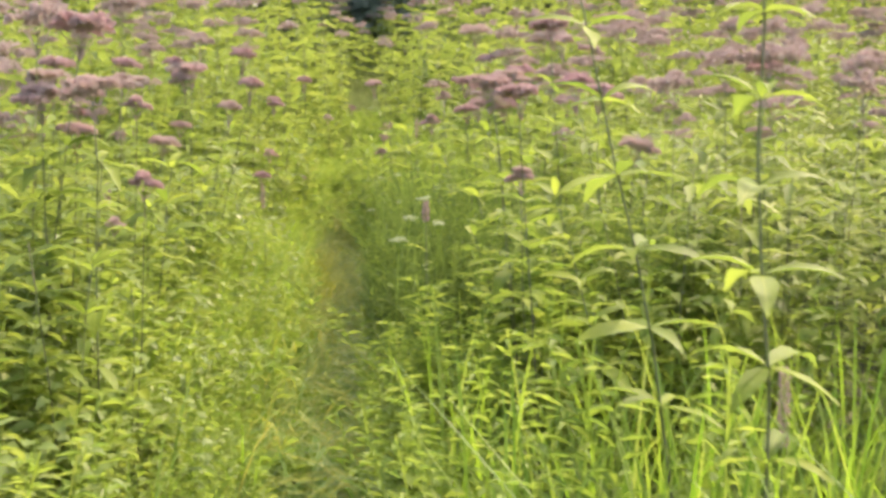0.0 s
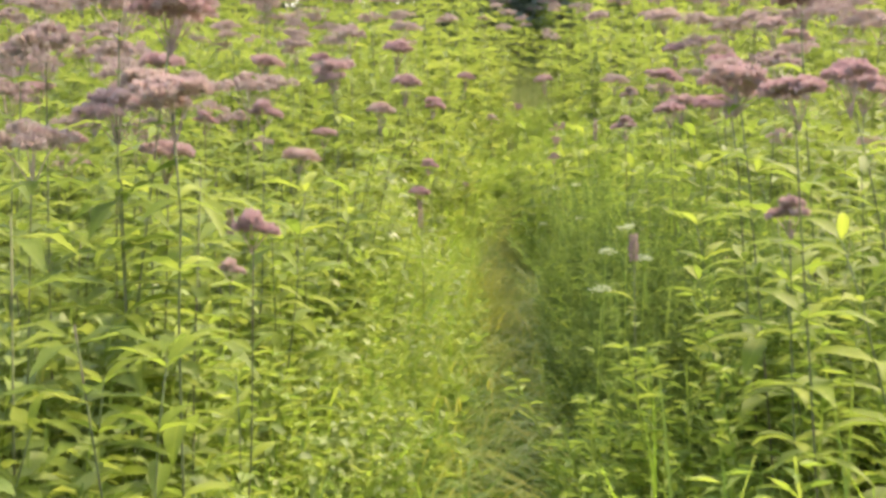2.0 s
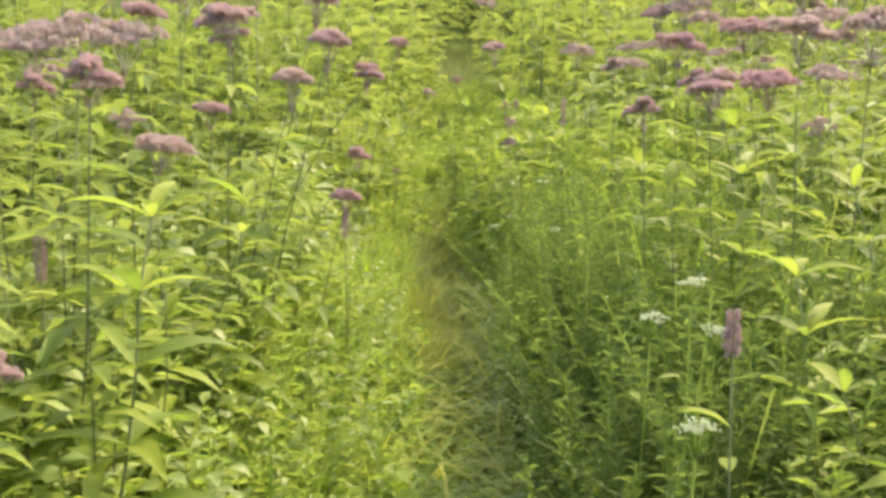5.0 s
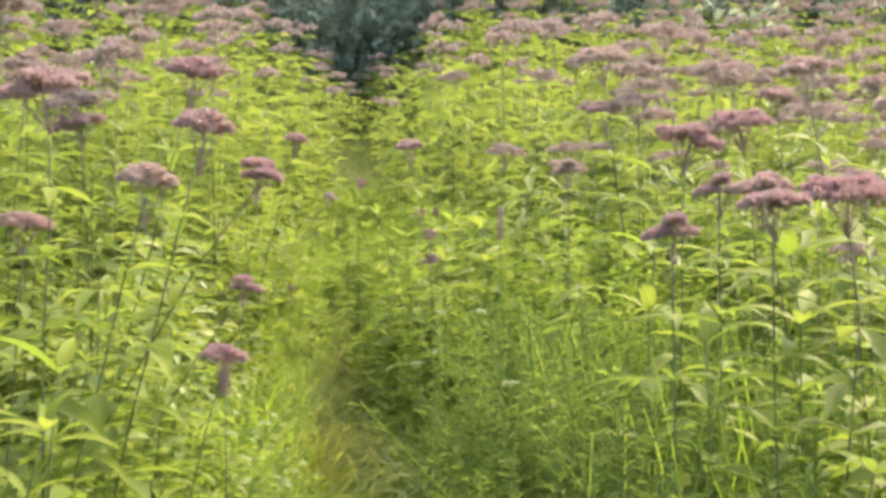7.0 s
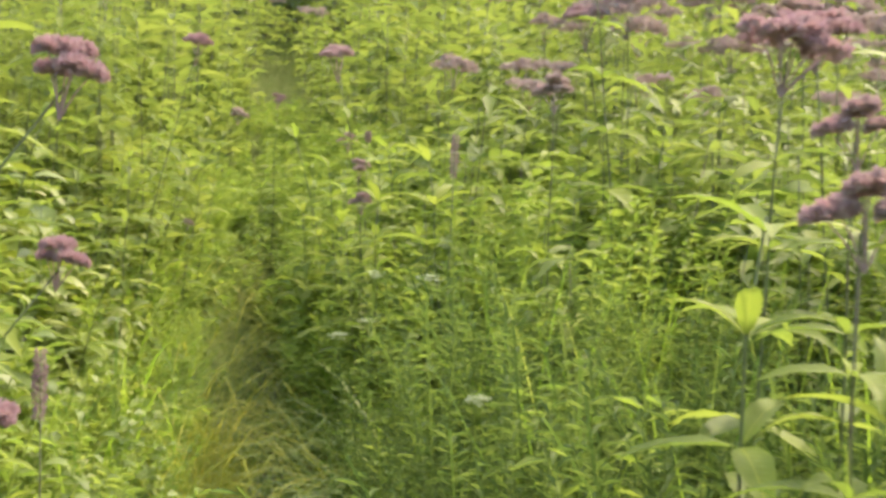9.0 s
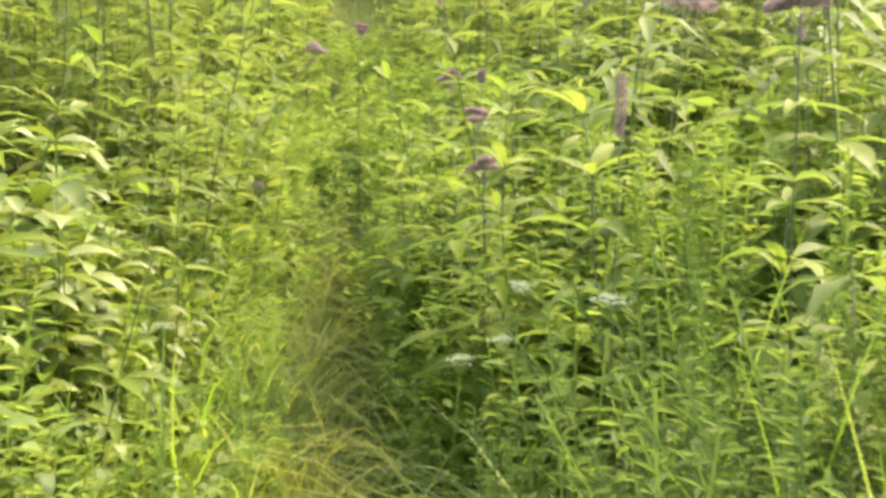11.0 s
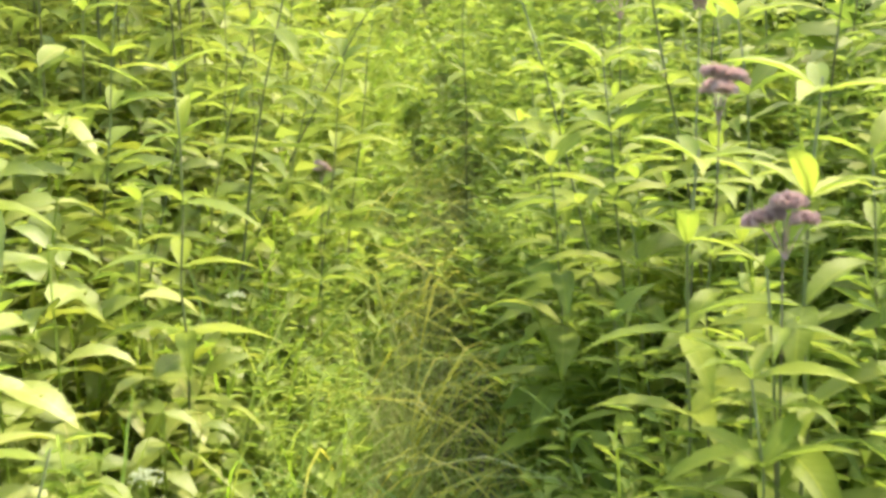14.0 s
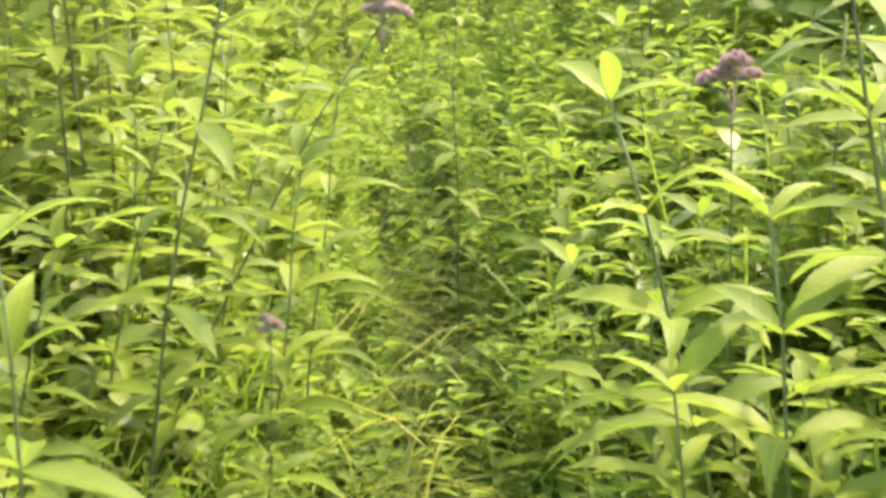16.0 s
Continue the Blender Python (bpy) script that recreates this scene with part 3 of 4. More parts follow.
x, y, side, off = beside(ur, 4400, 0.36, 0.19, 0.7, 1.8, 17)
open_grass = (x > 0.1) & (y > 5.2) & (y < 10.4) & (ur.random(len(x)) < 0.85)
open_grass |= (x < 0) & (y > 9.6) & (off > 0.5) & (ur.random(len(x)) < 0.8)
open_grass |= (x > 0.42) & (y < 4.3) & (ur.random(len(x)) < 0.9)
x, y, side, off = x[~open_grass], y[~open_grass], side[~open_grass], off[~open_grass]
n = len(x)
size = ur.uniform(0.8, 1.2, n) * np.where(side < 0, np.clip(0.45 + (off - 0.36) * 0.9, 0.4, 1.0), np.clip(0.75 + (off - 0.24), 0.7, 1.1))
m = upright(x, y, land(x, y), ur.uniform(0, 6.28, n), size, ur.normal(size=n) * 0.12 - side * 0.10, ur.normal(size=n) * 0.12)
ob = new("undergrowth", mesh_of("undergrowth", *scatter(wands, ur.integers(0, 7, n), m), FINE))
tagged(ob, "fine-leaved green undergrowth crowding the trail", "undergrowth", kind="stuff")
# low growth that closes over the trail farther on, and under the tall weeds
far_grass = [join([moved(strip(np.stack([0.42 * w * q ** 1.7, 0.05 * q, 0.62 * q - 0.30 * w * q ** 2.2], 1), np.array([[0, 1.0, 0]]), np.array([0.004, 0.0045, 0.0055, 0.001])),
                         pose(ur.normal() * 0.07, ur.normal() * 0.07, 0, 0, 0, ur.uniform(0, 360))) for w in ur.uniform(0.2, 1.5, 12)])
             for q in [np.linspace(0, 1, 4)] * 4]
y = ur.uniform(13.2, 36, 2400)
x = trail_x(y) + ur.normal(size=2400) * 0.34
m = upright(x, y, land(x, y), ur.uniform(0, 6.28, 2400), ur.uniform(0.5, 1.0, 2400) * np.interp(y, (13, 16, 20, 30), (0.45, 0.5, 0.55, 0.9)))
hy = ur.uniform(13.0, 24.0, 700)
hx = trail_x(hy) + ur.normal(size=700) * 0.45
hm = upright(hx, hy, land(hx, hy), ur.uniform(0, 6.28, 700), ur.uniform(0.6, 1.3, 700))
ob = new("trail_grass", mesh_of("trail_grass", *scatter(far_grass, ur.integers(0, 4, 2400), m), HAZY))
tagged(ob, "hazy grey-green grass closing over the far trail", "grass", kind="stuff")
fy = ur.uniform(13.5, 32.0, 3600)
fx = trail_x(fy) + ur.choice((-1, 1), 3600) * (0.5 + ur.random(3600) * (1.5 + 0.25 * fy))
fm = upright(fx, fy, land(fx, fy), ur.uniform(0, 6.28, 3600), ur.uniform(1.4, 2.8, 3600))
ob = new("undergrowth", mesh_of("undergrowth", *scatter(herbs, ur.integers(0, 4, 3600)[:2800], fm[:2800]), LEAF_FAR))
tagged(ob, "leafy green cover among the far weeds", "undergrowth", kind="stuff")
ob = new("low_herbs", mesh_of("low_herbs", *scatter(herbs, ur.integers(0, 4, 700), hm), FINE))
tagged(ob, "low green herbs in the grass of the far trail", "undergrowth", kind="stuff")
x, y, side, off = beside(ur, 3100, 0.2, 0.16, 1.3, 0.5, 17)
m = upright(x, y, land(x, y), ur.uniform(0, 6.28, 3100), ur.uniform(0.6, 1.4, 3100))
hy = ur.uniform(2.5, 9, 420)
hx = trail_x(hy) + ur.normal(size=420) * 0.15
m = np.concatenate([m, upright(hx, hy, land(hx, hy), ur.uniform(0, 6.28, 420), ur.uniform(0.4, 0.85, 420))])
ob = new("low_herbs", mesh_of("low_herbs", *scatter(herbs, ur.integers(0, 4, len(m)), m), FINE))
tagged(ob, "low broad-leaved herbs covering the soil", "undergrowth", kind="stuff")


def blade(r, length, width, rise, droop):
    s = np.linspace(0, 1, 7)
    a = np.radians(rise - droop * s ** 1.5)
    mid = np.concatenate([[np.zeros(3)], np.cumsum(np.stack([np.cos(a), 0 * a, np.sin(a)], 1)[1:] * length / 6, 0)])
    return strip(mid, np.array([[0.0, 1.0, 0.0]]), width / 2 * np.array([0.7, 1, 1, 0.95, 0.8, 0.5, 0.08]))


blades = [blade(ur, 0.85, 0.008, 86, 70), blade(ur, 0.75, 0.007, 82, 120), blade(ur, 0.7, 0.006, 88, 35), blade(ur, 0.8, 0.006, 78, 150), blade(ur, 0.6, 0.009, 85, 95)]
x, y, side, off = beside(ur, 17000, 0.26, 0.12, 0.55, 1.5, 17)
n = len(x)
size = ur.uniform(0.6, 1.2, n) * np.where(off < 0.3, 0.65, 1.0) * np.where((side < 0) & (off < 0.5), 0.75, 1.0)
m = upright(x, y, land(x, y), ur.uniform(0, 6.28, n), size)
ob = new("trail_grass", mesh_of("trail_grass", *scatter(blades, ur.integers(0, 5, n)[:14000], m[:14000]), GRASS))
tagged(ob, "long arching green grass along the trail", "grass", kind="stuff")
wide = [blade(ur, 1.0, 0.013, 88, 40), blade(ur, 0.9, 0.012, 85, 75), blade(ur, 1.1, 0.011, 89, 25), blade(ur, 0.8, 0.014, 86, 60)]
x, y = 0.36 + 1.7 * ur.random(1500) ** 0.85, ur.uniform(2.2, 4.3, 1500)
m = upright(x, y, land(x, y), ur.uniform(0, 6.28, 1500), ur.uniform(0.5, 1.0, 1500))
ob = new("tall_grass", mesh_of("tall_grass", *scatter(wide, ur.integers(0, 4, 1500), m), GRASS))
tagged(ob, "upright bright green grass in the sun", "grass", kind="stuff")
# tall fine grass and slender shoots where the weeds give way
slim = [blade(ur, 1.15, 0.007, 88, 45), blade(ur, 1.05, 0.006, 84, 85), blade(ur, 1.2, 0.006, 89, 25), blade(ur, 0.95, 0.008, 86, 110)]
y = ur.uniform(6.4, 13.0, 4600)
x = np.where(y > 9.3, 1.45, 0.70) + np.where(y > 9.3, 1.5, 1.9) * ur.random(4600)
m = upright(x, y, land(x, y), ur.uniform(0, 6.28, 4600), ur.uniform(0.65, 1.15, 4600) * np.where(y > 10, 1.15, 1.0))
ob = new("tall_grass", mesh_of("tall_grass", *scatter(slim, ur.integers(0, 4, 4600), m), GRASS))
tagged(ob, "tall fine green grass among slender shoots", "grass", kind="stuff")
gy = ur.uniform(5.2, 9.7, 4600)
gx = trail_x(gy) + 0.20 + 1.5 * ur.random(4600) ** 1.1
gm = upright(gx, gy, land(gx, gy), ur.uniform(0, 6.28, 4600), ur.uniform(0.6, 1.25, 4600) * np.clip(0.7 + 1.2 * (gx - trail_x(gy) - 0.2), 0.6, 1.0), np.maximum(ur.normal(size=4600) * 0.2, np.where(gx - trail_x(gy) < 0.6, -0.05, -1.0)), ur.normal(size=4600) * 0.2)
ob = new("bank_grass", mesh_of("bank_grass", *scatter(blades, ur.integers(0, 5, 4600), gm), SHADE_GRASS))
tagged(ob, "fine bank grass, its green darkened to stand for shade", "grass", kind="stuff")
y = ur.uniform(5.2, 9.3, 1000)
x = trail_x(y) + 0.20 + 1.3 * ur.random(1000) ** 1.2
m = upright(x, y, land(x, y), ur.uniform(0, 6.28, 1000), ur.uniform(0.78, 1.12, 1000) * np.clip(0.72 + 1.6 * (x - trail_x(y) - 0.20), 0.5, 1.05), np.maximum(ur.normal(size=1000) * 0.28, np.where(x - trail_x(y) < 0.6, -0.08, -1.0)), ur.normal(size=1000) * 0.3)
shoots = [wand(ur, 1.15, 80, 0.085, 0.015) for _ in range(3)]
sx, sy = 1.0 + 2.0 * ur.random(620), ur.uniform(9.2, 13.8, 620)
sm = upright(sx, sy, land(sx, sy), ur.uniform(0, 6.28, 620), ur.uniform(0.75, 1.2, 620), ur.normal(size=620) * 0.12, ur.normal(size=620) * 0.12)
ob = new("undergrowth", mesh_of("undergrowth", *scatter(shoots, ur.integers(0, 3, 620), sm), FINE))
tagged(ob, "bright green leafy shoots among the tall weeds", "undergrowth", kind="stuff")
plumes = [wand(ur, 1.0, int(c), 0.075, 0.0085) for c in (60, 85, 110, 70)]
ob = new("undergrowth", mesh_of("undergrowth", *scatter(plumes, ur.integers(0, 4, 1000), m), SHADE_FEATHER))
tagged(ob, "slender fine-leaved shoots in tall grass, green darkened for shade", "undergrowth", kind="stuff")
# pale blades that hang over the trail, and dry grass on its sunny side
hanging = [blade(ur, 0.85, 0.007, 80, 140), blade(ur, 0.95, 0.006, 75, 120), blade(ur, 0.75, 0.008, 78, 165)]
y = ur.uniform(3.6, 15, 760)
side = ur.choice((-1, 1, 1), 760)
x = trail_x(y) + side * ur.uniform(0.12, 0.45, 760)
m = upright(x, y, land(x, y), np.where(side > 0, np.pi, 0) + ur.normal(size=760) * 1.1, ur.uniform(0.8, 1.25, 760))
ob = new("arching_grass", mesh_of("arching_grass", *scatter(hanging, ur.integers(0, 3, 760), m), STRAW))
tagged(ob, "pale grass blades arching over the trail", "grass", kind="stuff")
tall_arch = [blade(ur, 1.25, 0.0065, 86, 130), blade(ur, 1.35, 0.006, 84, 115), blade(ur, 1.15, 0.007, 83, 150), blade(ur, 1.2, 0.013, 85, 125)]
y = np.concatenate([ur.uniform(3.4, 10.5, 620), ur.uniform(10.5, 14.5, 160)])
side = ur.choice((-1, 1, 1, 1), 780)
x = trail_x(y) + side * np.where(side > 0, ur.uniform(0.36, 0.72, 780), ur.uniform(0.3, 0.45, 780))
m = upright(x, y, land(x, y), np.where(side > 0, np.pi, 0) + ur.normal(size=780) * 0.7, np.where(side > 0, ur.uniform(0.55, 0.82, 780), ur.uniform(0.4, 0.55, 780)))
ob = new("arching_grass", mesh_of("arching_grass", *scatter(tall_arch, np.minimum(ur.integers(0, 10, 780) // 3, 3), m), PALE))
tagged(ob, "long pale grass arching out of the shaded bank", "grass", kind="stuff")
for first, last, n, mat, label in ((9.2, 10.8, 1000, STRAW, "yellowing thin grass on the sunny trail side"), (10.6, 14.5, 2600, HAZY, "fine grey-green grass drooping into the trail")):
    y = ur.uniform(first, last, n)
    x = trail_x(y) - 0.10 - np.abs(ur.normal(size=n)) * 0.16
    m = upright(x, y, land(x, y), ur.uniform(0, 6.28, n), ur.uniform(0.3, 0.66, n))
    ob = new("trail_side_grass", mesh_of("trail_side_grass", *scatter(blades, ur.integers(0, 5, n), m), mat))
    tagged(ob, label, "grass", kind="stuff")
# short turf on the trail
short = [blade(ur, 0.34, 0.008, 80, 110), blade(ur, 0.28, 0.009, 70, 90), blade(ur, 0.4, 0.007, 85, 130)]
y = ur.uniform(-2, 18, 6500)
x = trail_x(y) - 0.05 + ur.normal(size=6500) * 0.2
m = upright(x, y, land(x, y), ur.uniform(0, 6.28, 6500), ur.uniform(0.5, 1.1, 6500) * np.interp(y, (2, 3, 6.5, 8), (0.8, 1.5, 1.5, 0.9)))
gy = ur.uniform(1.5, 7.4, 2400)
gx = trail_x(gy) + ur.normal(size=2400) * 0.2
m = np.concatenate([m, upright(gx, gy, land(gx, gy), ur.uniform(0, 6.28, 2400), ur.uniform(1.2, 2.0, 2400))])
ob = new("trodden_grass", mesh_of("trodden_grass", *scatter(short, ur.integers(0, 3, len(m)), m), GRASS))
tagged(ob, "short trodden grass on the narrow trail", "grass", kind="stuff")


# rank grass between the weeds away from the trail
tuft = join([moved(strip(np.stack([0.10 * q * np.linspace(0, 1, 3) ** 2, 0 * np.linspace(0, 1, 3), np.linspace(0, 0.75, 3)], 1), np.array([[0, 1, 0]]), np.array([0.006, 0.005, 0.0005])),
                   pose(0.05 * math.cos(q * 3.1), 0.05 * math.sin(q * 3.1), 0, 0, 0, q * 77)) for q in range(9)])
x, y = ur.uniform(-19, 19, 5200), ur.uniform(-10, 17, 5200)
far_off = (np.abs(x - trail_x(y)) > 1.2 + 0.3 * np.clip(y, 0, 30)) | ((y < 2) & (np.abs(x) > 0.8))
x, y = x[far_off], y[far_off]
m = upright(x, y, land(x, y), ur.uniform(0, 6.28, len(x)), ur.uniform(0.7, 1.5, len(x)))
ob = new("meadow_grass", mesh_of("meadow_grass", *scatter([tuft], np.zeros(len(x), int), m), GRASS))
tagged(ob, "rank green grass between the meadow weeds", "grass", kind="stuff")


# ---- trees at the meadow's edge ----
def tree_shapes(r, tall):
    trunk = [tube([(0, 0, -0.4), (0.1, 0, tall * 0.3), (0.0, 0.15, tall * 0.6), (0.2, 0.1, tall * 0.9)], [0.28, 0.2, 0.13, 0.04], 8)]
    tips = []
    for k in range(22):
        f = 0.04 + 0.82 * k / 22
        a = r.uniform(0, 6.28)
        ln = tall * 0.30 * (1.1 - f * 0.7)
        base = np.array([0.05, 0.08, tall * f])
        tip = base + np.array([math.cos(a) * ln, math.sin(a) * ln, ln * r.uniform(0.1, 0.7)])
        mid = (base + tip) / 2 + np.array([0, 0, -0.15])
        trunk.append(tube([base, mid, tip], [0.07, 0.045, 0.015], 5))
        tips += [mid, (mid + tip) / 2, tip]
    tips.append(np.array([0.2, 0.1, tall * 0.95]))
    cards = [diamond(0.36, 0.22, 10)]
    n = 1900
    c = np.array(tips)[r.integers(0, len(tips), n)] + r.normal(size=(n, 3)) * np.array([0.55, 0.55, 0.42])
    m = np.zeros((n, 4, 4))
    for i in range(n):
        m[i] = np.array(Matrix.LocRotScale(Vector(c[i]), Euler(r.uniform(-1.2, 1.2, 3) + np.array([0, 0, r.uniform(0, 6.28)])), Vector((1, 1, 1)) * r.uniform(0.7, 1.8)))
    return join(trunk), scatter(cards, np.zeros(n, int), m)


tr = np.random.default_rng(4)
tree_sets = []
for tall in (9.0, 11.0, 7.5):
    a, b = tree_shapes(tr, tall)
    tree_sets.append((mesh_of("trunk", *a, BARK), mesh_of("crown", *b, HAZED_TREE_LEAF)))


def tree(k, x, y, turn, size):
    root = new("tree")
    part("trunk", tree_sets[k][0], BARK, root)
    part("crown", tree_sets[k][1], HAZED_TREE_LEAF, root)
    root.matrix_basis = pose(x, y, float(land(x, y)) - 0.1, 0, 0, turn) @ Matrix.Scale(size, 4)
    tagged(root, "leafy tree at the meadow's edge, leaves paled for haze", "tree", "trees behind the meadow")


for row, (y0, step) in enumerate(((40, 3.4), (45, 3.8))):
    for i in range(-8, 9):
        x = i * step + tr.uniform(-1, 1) + row * 1.6
        tree(int(tr.integers(3)), x, y0 + tr.uniform(-2, 2) + 0.01 * x * x, tr.uniform(0, 360), tr.uniform(0.85, 1.25))
for a in np.arange(100, 440, 24):
    if 60 < a % 360 < 120:
        continue
    tree(int(tr.integers(3)), 36 * math.cos(radians(a)), 6 + 34 * math.sin(radians(a)), a, tr.uniform(0.9, 1.3))


# ---- shrubs under the trees ----
def shrub_shapes(r):
    stems, tips = [], []
    for k in range(11):
        a, ln = r.uniform(0, 6.28), r.uniform(0.7, 1.5)
        tip = np.array([math.cos(a) * ln * 0.8, math.sin(a) * ln * 0.8, r.uniform(0.9, 2.6)])
        stems.append(tube([(0, 0, -0.1), tip * np.array([0.4, 0.4, 0.6]), tip], [0.03, 0.02, 0.008], 4))
        tips += [tip * 0.6, tip * 0.8, tip]
    n = 760
    c = np.array(tips)[r.integers(0, len(tips), n)] + r.normal(size=(n, 3)) * 0.3
    c[:, 2] = np.abs(c[:, 2])
    m = np.zeros((n, 4, 4))
    for i in range(n):
        m[i] = np.array(Matrix.LocRotScale(Vector(c[i]), Euler((r.uniform(-1.2, 1.2), r.uniform(-1.2, 1.2), r.uniform(0, 6.28))), Vector((1, 1, 1)) * r.uniform(0.6, 1.3)))
    return join(stems), scatter([diamond(0.31, 0.19, 10)], np.zeros(n, int), m)


shrub_sets = []
for _ in range(2):
    a, b = shrub_shapes(tr)
    shrub_sets.append((mesh_of("stem", *a, BARK), mesh_of("crown", *b, HAZED_TREE_LEAF)))
for i in range(-26, 27):
    x = i * 0.95 + tr.uniform(-0.5, 0.5)
    y = 36.5 + 1.6 * (i % 2) + tr.uniform(-1, 1) + 0.01 * x * x
    root = new("shrub")
    k = int(tr.integers(2))
    part("stem", shrub_sets[k][0], BARK, root)
    part("crown", shrub_sets[k][1], HAZED_TREE_LEAF, root)
    root.matrix_basis = pose(x, y, float(land(x, y)), 0, 0, tr.uniform(0, 360)) @ Matrix.Scale(tr.uniform(0.9, 1.4), 4)
    tagged(root, "dense shrub below the trees, leaves paled for haze", "shrub", "shrubs behind the meadow")


# ---- broad-leaved herbs on the sunny side ----
broad_meshes = [mesh_of("leaf", *leaf_shape(0.175, w, 6, rise, droop, fold, tw, 0.03, 0.36), BROAD)
                for w, rise, droop, fold, tw in ((0.074, 20, 55, 0.25, 12), (0.082, 5, 40, 0.2, -15), (0.068, 35, 75, 0.35, 8))]


def broad_herb(r, tall):
    """Bushy herb: a forked stem and paired oval leaves."""
    root = new("broad_leaved_herb")
    for b in range(3):
        a = b * 2.1 + r.uniform(-0.4, 0.4)
        reach = 0.0 if b == 0 else r.uniform(0.12, 0.22)
        s = np.linspace(0, 1, 5)
        h = tall * (1.0 if b == 0 else r.uniform(0.7, 0.92))
        pts = np.stack([reach * s ** 1.3 * math.cos(a), reach * s ** 1.3 * math.sin(a), s * h - 0.02 * (s == 0)], 1)
        part("stem", tube(pts, 0.004 - 0.002 * s, 5), FINE, root)
        for k in range(7):
            f = 0.3 + 0.69 * k / 6
            at = [np.interp(f, s, pts[:, c]) for c in range(3)]
            for j in range(2):
                lf = part("leaf", broad_meshes[int(r.integers(3))], BROAD, root)
                lf.matrix_basis = pose(*at, 0, 0, k * 90 + j * 180 + r.uniform(-25, 25)) @ pose(0, 0, 0, r.uniform(-20, 20), r.uniform(-20, 25), 0) @ Matrix.Scale(r.uniform(0.7, 1.15) * (0.75 if k == 6 else 1), 4)
    return tagged(root, "bushy green herb with pale sunlit oval leaves", "herb", "broad-leaved herbs beside the trail")


br = np.random.default_rng(17)
herb_kinds = [broad_herb(br, 1.0), broad_herb(br, 0.9)]
first_herb = {}
for k, x, y, top, turn in ((0, -0.56, 11.23, 1.12, 0), (1, -0.62, 11.05, 0.90, 80), (0, -0.42, 11.45, 0.75, 150), (1, -0.75, 11.35, 1.20, 40), (0, -0.85, 11.9, 1.15, 200),
                           (1, -0.50, 11.75, 0.85, 120), (0, -0.66, 12.3, 1.00, 70), (1, -0.38, 12.1, 0.62, 10), (0, -0.55, 12.8, 0.95, 100), (1, -0.95, 11.2, 1.25, 30),
                           (0, -0.58, 10.75, 0.80, 310), (1, -0.90, 12.6, 1.2, 250), (0, -0.35, 13.0, 0.75, 60), (1, -0.62, 13.5, 1.0, 20), (0, -0.62, 6.6, 0.85, 0), (1, -0.66, 9.2, 0.95, 90)):
    m = pose(x, y, float(land(x, y)), 0, 0, turn)
    if k in first_herb:
        copy_thing(herb_kinds[k], m @ Matrix.Scale((top - float(land(x, y))) / (1.0, 0.9)[k], 4))
    else:
        first_herb[k] = True
        herb_kinds[k].matrix_basis = m

for i in range(18):
    side = -1 if i < 14 else 1
    y = br.uniform(10.4, 14.0)
    x = float(trail_x(y)) + side * br.uniform(0.62, 1.3 if i < 7 or side > 0 else 1.9)
    copy_thing(herb_kinds[i % 2], pose(x, y, float(land(x, y)), 0, 0, br.uniform(0, 360)) @ Matrix.Scale(br.uniform(0.8, 1.25), 4))

# ---- leafy thickets where the trail climbs ----
def bushlet(r, tall, count, length, width):
    """A low leafy clump: oval leaves in a loose spiral on a thin stalk."""
    s = np.linspace(0, 1, 4)
    bits = [strip(np.stack([0.05 * s * s, 0.02 * s, s * tall], 1), np.array([[0, 1, 0]]), np.full(4, 0.002))]
    for k in range(count):
        f = 0.2 + 0.8 * k / count
        lf = leaf_shape(length * r.uniform(0.7, 1.2) * (1.15 - 0.4 * f), width * r.uniform(0.8, 1.15), 4, r.uniform(-10, 40), r.uniform(35, 80), r.uniform(0.15, 0.4), r.uniform(-20, 20), 0.03, 0.38)
        bits.append(moved(lf, pose(0.05 * f * f, 0.02 * f, f * tall, 0, 0, k * 137.5 + r.uniform(-25, 25)) @ pose(0, 0, 0, r.uniform(-25, 25), 0, 0)))
    return join(bits)


lr = np.random.default_rng(29)
sunny = [bushlet(lr, 0.5, 14, 0.150, 0.060) for _ in range(4)]
y = lr.uniform(9.6, 17.0, 520)
off = 0.34 + 1.6 * lr.random(520) ** 0.9
x = trail_x(y) - off
m = upright(x, y, land(x, y), lr.uniform(0, 6.28, 520), np.clip(0.55 + 1.1 * (off - 0.34), 0.5, 1.7) * lr.uniform(0.8, 1.15, 520), lr.normal(size=520) * 0.15, lr.normal(size=520) * 0.15)
ob = new("leafy_thicket", mesh_of("leafy_thicket", *scatter(sunny, lr.integers(0, 4, 520), m), BROAD_MASS))
tagged(ob, "low tangle of pale sunlit oval leaves", "undergrowth", kind="stuff")
shady = [bushlet(lr, 0.66, 17, 0.21, 0.062) for _ in range(4)]
y = lr.uniform(9.9, 15.5, 560)
off = 0.36 + 2.3 * lr.random(560) ** 1.1
x = trail_x(y) + off
m = upright(x, y, land(x, y), lr.uniform(0, 6.28, 560), np.clip(np.where(y > 10.9, 0.95, 0.7) + 0.75 * (off - 0.36), 0.7, 1.8) * lr.uniform(0.8, 1.2, 560), lr.normal(size=560) * 0.12, lr.normal(size=560) * 0.12)
ob = new("leafy_thicket", mesh_of("leafy_thicket", *scatter(shady, lr.integers(0, 4, 560), m), SHADY))
tagged(ob, "dense young weeds with long green leaves", "undergrowth", kind="stuff")

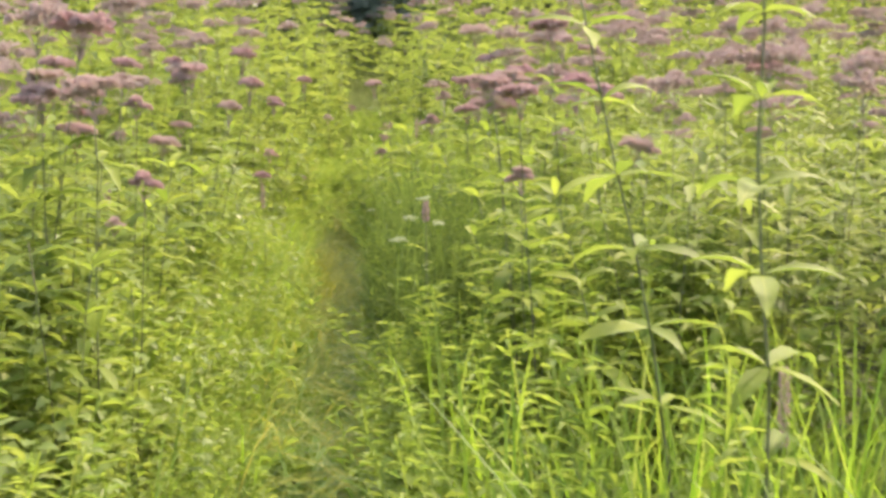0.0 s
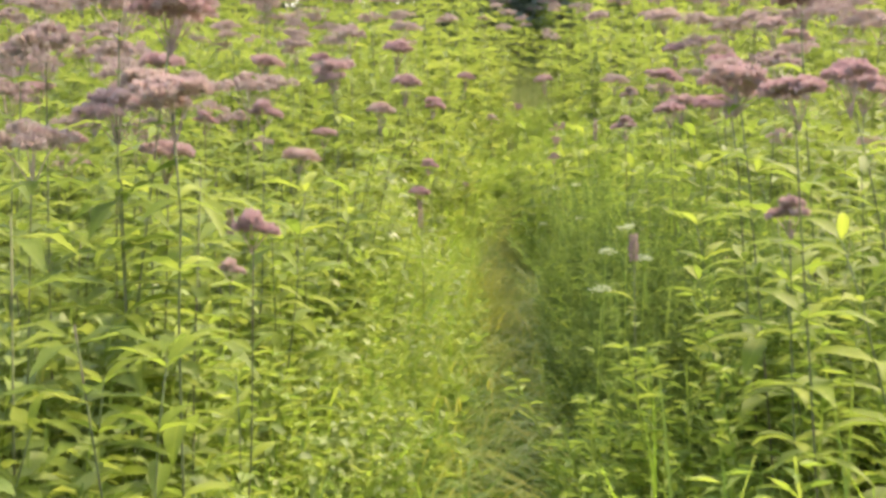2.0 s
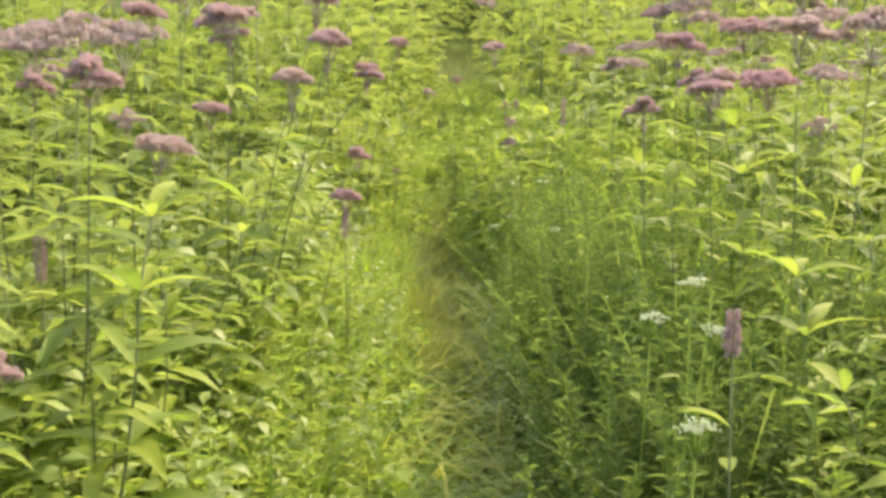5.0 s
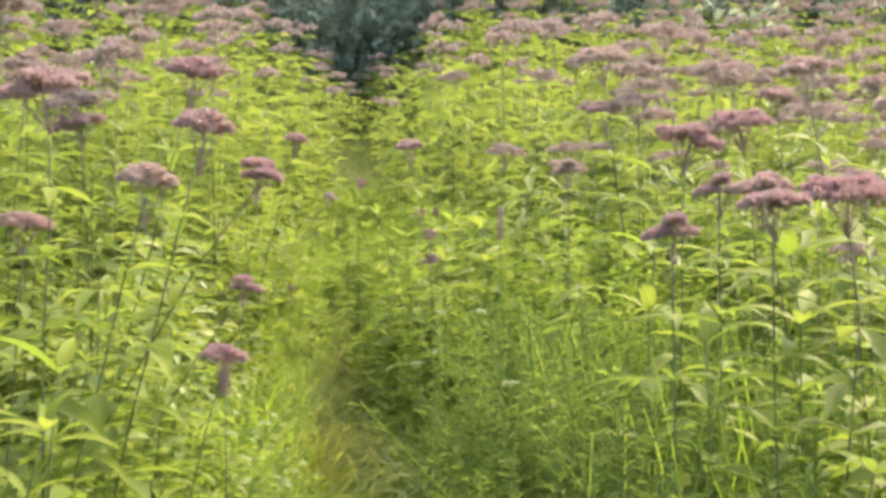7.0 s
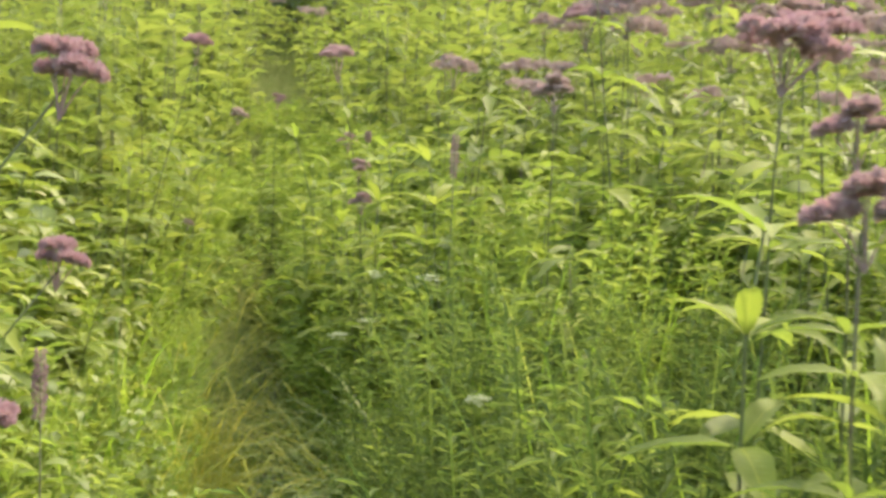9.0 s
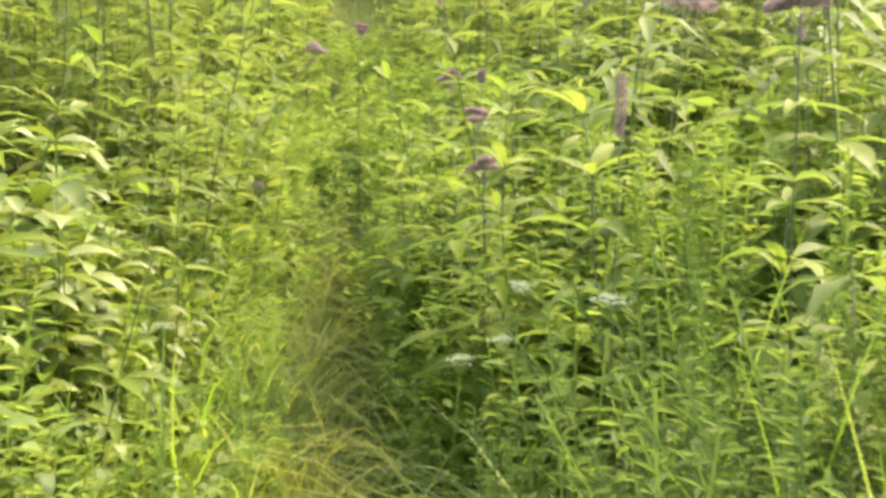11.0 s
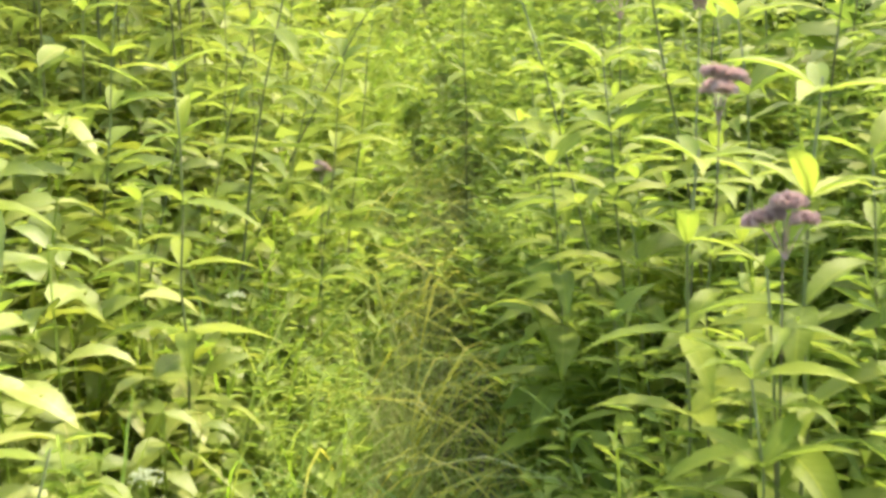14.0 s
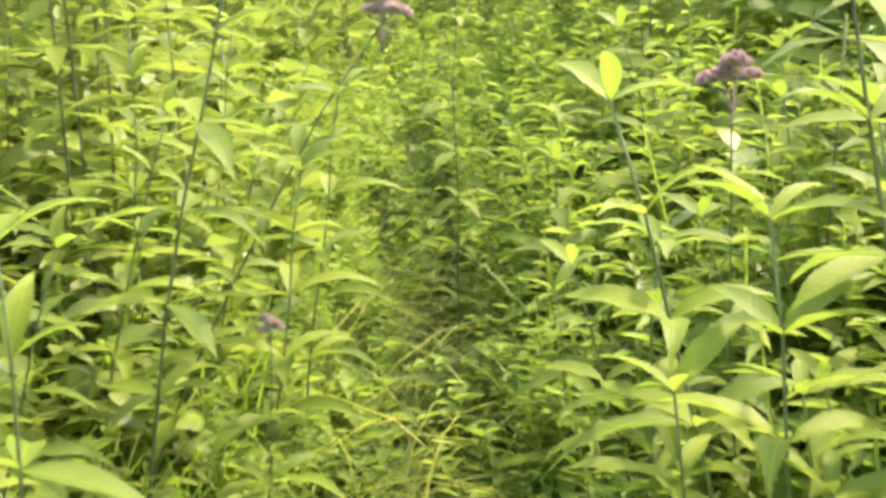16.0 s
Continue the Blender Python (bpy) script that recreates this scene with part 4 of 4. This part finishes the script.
mint = [bushlet(lr, 0.7, 30, 0.095, 0.030) for _ in range(4)]
y = np.concatenate([lr.uniform(2.6, 10.0, 620), lr.uniform(2.3, 4.2, 280)])
off = np.concatenate([0.42 + 1.5 * lr.random(620), 0.62 + 1.1 * lr.random(280)])
x = trail_x(y) - off
m = upright(x, y, land(x, y), lr.uniform(0, 6.28, 900), np.clip(0.7 + 0.9 * (off - 0.4), 0.6, 1.45) * lr.uniform(0.75, 1.15, 900), lr.normal(size=900) * 0.15 + 0.05, lr.normal(size=900) * 0.15)
ob = new("leafy_thicket", mesh_of("leafy_thicket", *scatter(mint, lr.integers(0, 4, 900), m), MINT))
tagged(ob, "dense pale green herbs with small pointed leaves", "undergrowth", kind="stuff")
y = lr.uniform(4.0, 7.6, 260)
off = 0.45 + 1.3 * lr.random(260)
x = trail_x(y) + off
m = upright(x, y, land(x, y), lr.uniform(0, 6.28, 260), np.clip(0.8 + 0.6 * (off - 0.4), 0.7, 1.4) * lr.uniform(0.75, 1.15, 260), lr.normal(size=260) * 0.15 - 0.05, lr.normal(size=260) * 0.15)
ob = new("leafy_thicket", mesh_of("leafy_thicket", *scatter(mint, lr.integers(0, 4, 260), m), LEAF_FAR))
tagged(ob, "young weeds with small pointed green leaves", "undergrowth", kind="stuff")

# ---- small flowers beside the trail ----
def umbel_plant(x, y, top, turn, size):
    """Slender herb with a flat white umbel of tiny flowers."""
    r = np.random.default_rng(int(x * 1000 + y * 77) % 9999)
    root = new("white_umbel_flower")
    tall = top - float(land(x, y))
    part("stem", tube([(0, 0, -0.02), (0.01, 0.01, tall * 0.5), (0.03, 0, tall - 0.04)], [0.003, 0.0025, 0.0018], 4), FINE, root)
    bits, rays = [], []
    for k in range(14):
        a, rad = k * 2.4, size * math.sqrt((k + 0.4) / 14)
        c = np.array([0.03 + rad * math.cos(a), rad * math.sin(a), tall + 0.012 - 7 * rad * rad + r.uniform(-0.008, 0.008)])
        rays.append(tube([(0.03, 0, tall - 0.04), c], [0.0012, 0.0008], 3))
        for _ in range(7):
            d = r.normal(size=3)
            d[2] = abs(d[2]) * 0.4
            mm = np.eye(4)
            mm[:3, :3] = rot_to(d + np.array([0, 0, 0.3]))
            mm[:3, 3] = c + d * 0.005
            bits.append(moved(floret(0.006, 0.0032), mm))
    part("flower_stalk", join(rays), FINE, root)
    part("umbel", join(bits), WHITE, root, "flat cluster of tiny white flowers")
    for k in range(7):
        lf = part("leaf", leaf_meshes[k % 5], LEAF, root)
        lf.matrix_basis = pose(0.012, 0.008, tall * (0.3 + 0.09 * k), 0, 0, k * 137) @ Matrix.Scale(0.4, 4)
    root.matrix_basis = pose(x, y, float(land(x, y)), 0, 0, turn)
    tagged(root, "slender herb with a flat white flower cluster", "wildflower", "white flowers beside the trail")


for x, y, top, turn, size in ((0.40, 5.69, 1.08, 0, 0.040), (0.49, 5.55, 1.18, 90, 0.045), (0.54, 5.63, 1.06, 40, 0.04), (0.60, 9.30, 1.08, 10, 0.045), (0.50, 9.60, 1.04, 60, 0.035),
                              (0.426, 10.07, 0.76, 0, 0.05), (0.57, 10.0, 0.82, 120, 0.045), (0.83, 10.1, 1.08, 70, 0.022),
                              (0.30, 4.85, 1.07, 20, 0.04), (0.55, 8.3, 0.95, 45, 0.03), (-0.40, 11.0, 0.62, 10, 0.035), (-0.34, 12.1, 0.62, 50, 0.035)):
    umbel_plant(x, y, top, turn, size * 0.62)


def spike_plant(x, y, top, turn, length):
    """Upright weed with a slender fading purple spike."""
    r = np.random.default_rng(int(y * 131) % 9999)
    root = new("spike_flower")
    tall = top - float(land(x, y))
    part("stem", tube([(0, 0, -0.02), (0.01, 0, tall * 0.5), (0.0, 0.0, tall)], [0.004, 0.003, 0.0015], 5), STEM, root)
    bits = []
    for k in range(260):
        f = k / 260
        a = k * 2.4
        d = np.array([math.cos(a), math.sin(a), 0.7])
        mm = np.eye(4)
        mm[:3, :3] = rot_to(d + r.normal(size=3) * 0.35) * r.uniform(0.5, 1.8)
        mm[:3, 3] = (0.006 * math.cos(a), 0.006 * math.sin(a), tall - length * (1 - f))
        bits.append(moved(floret(0.0075 * (0.55 + 0.6 * math.sin(3.0 * (0.12 + 0.88 * f))), 0.0024), mm))
    part("flower_spike", join(bits), PURPLE, root, "slender dull purple flower spike")
    for k in range(10):
        lf = part("leaf", leaf_meshes[k % 5], LEAF, root)
        lf.matrix_basis = pose(0.006, 0, tall * 0.25 + (tall * 0.75 - length - 0.05) * k / 10, 0, 0, k * 100) @ Matrix.Scale(0.62, 4)
    root.matrix_basis = pose(x, y, float(land(x, y)), 0, 0, turn)
    tagged(root, "upright weed topped by a dull purple spike", "wildflower", "purple spikes beside the trail")


for x, y, top, turn, length in ((0.46, 5.15, 1.21, 0, 0.085), (0.82, 9.98, 1.50, 40, 0.15), (-0.33, 8.2, 1.08, 10, 0.14),
                                (1.12, 2.85, 0.98, 70, 0.2), (0.70, 11.4, 1.46, 20, 0.05), (-0.95, 5.9, 1.25, 0, 0.12)):
    spike_plant(x, y, top, turn, length)
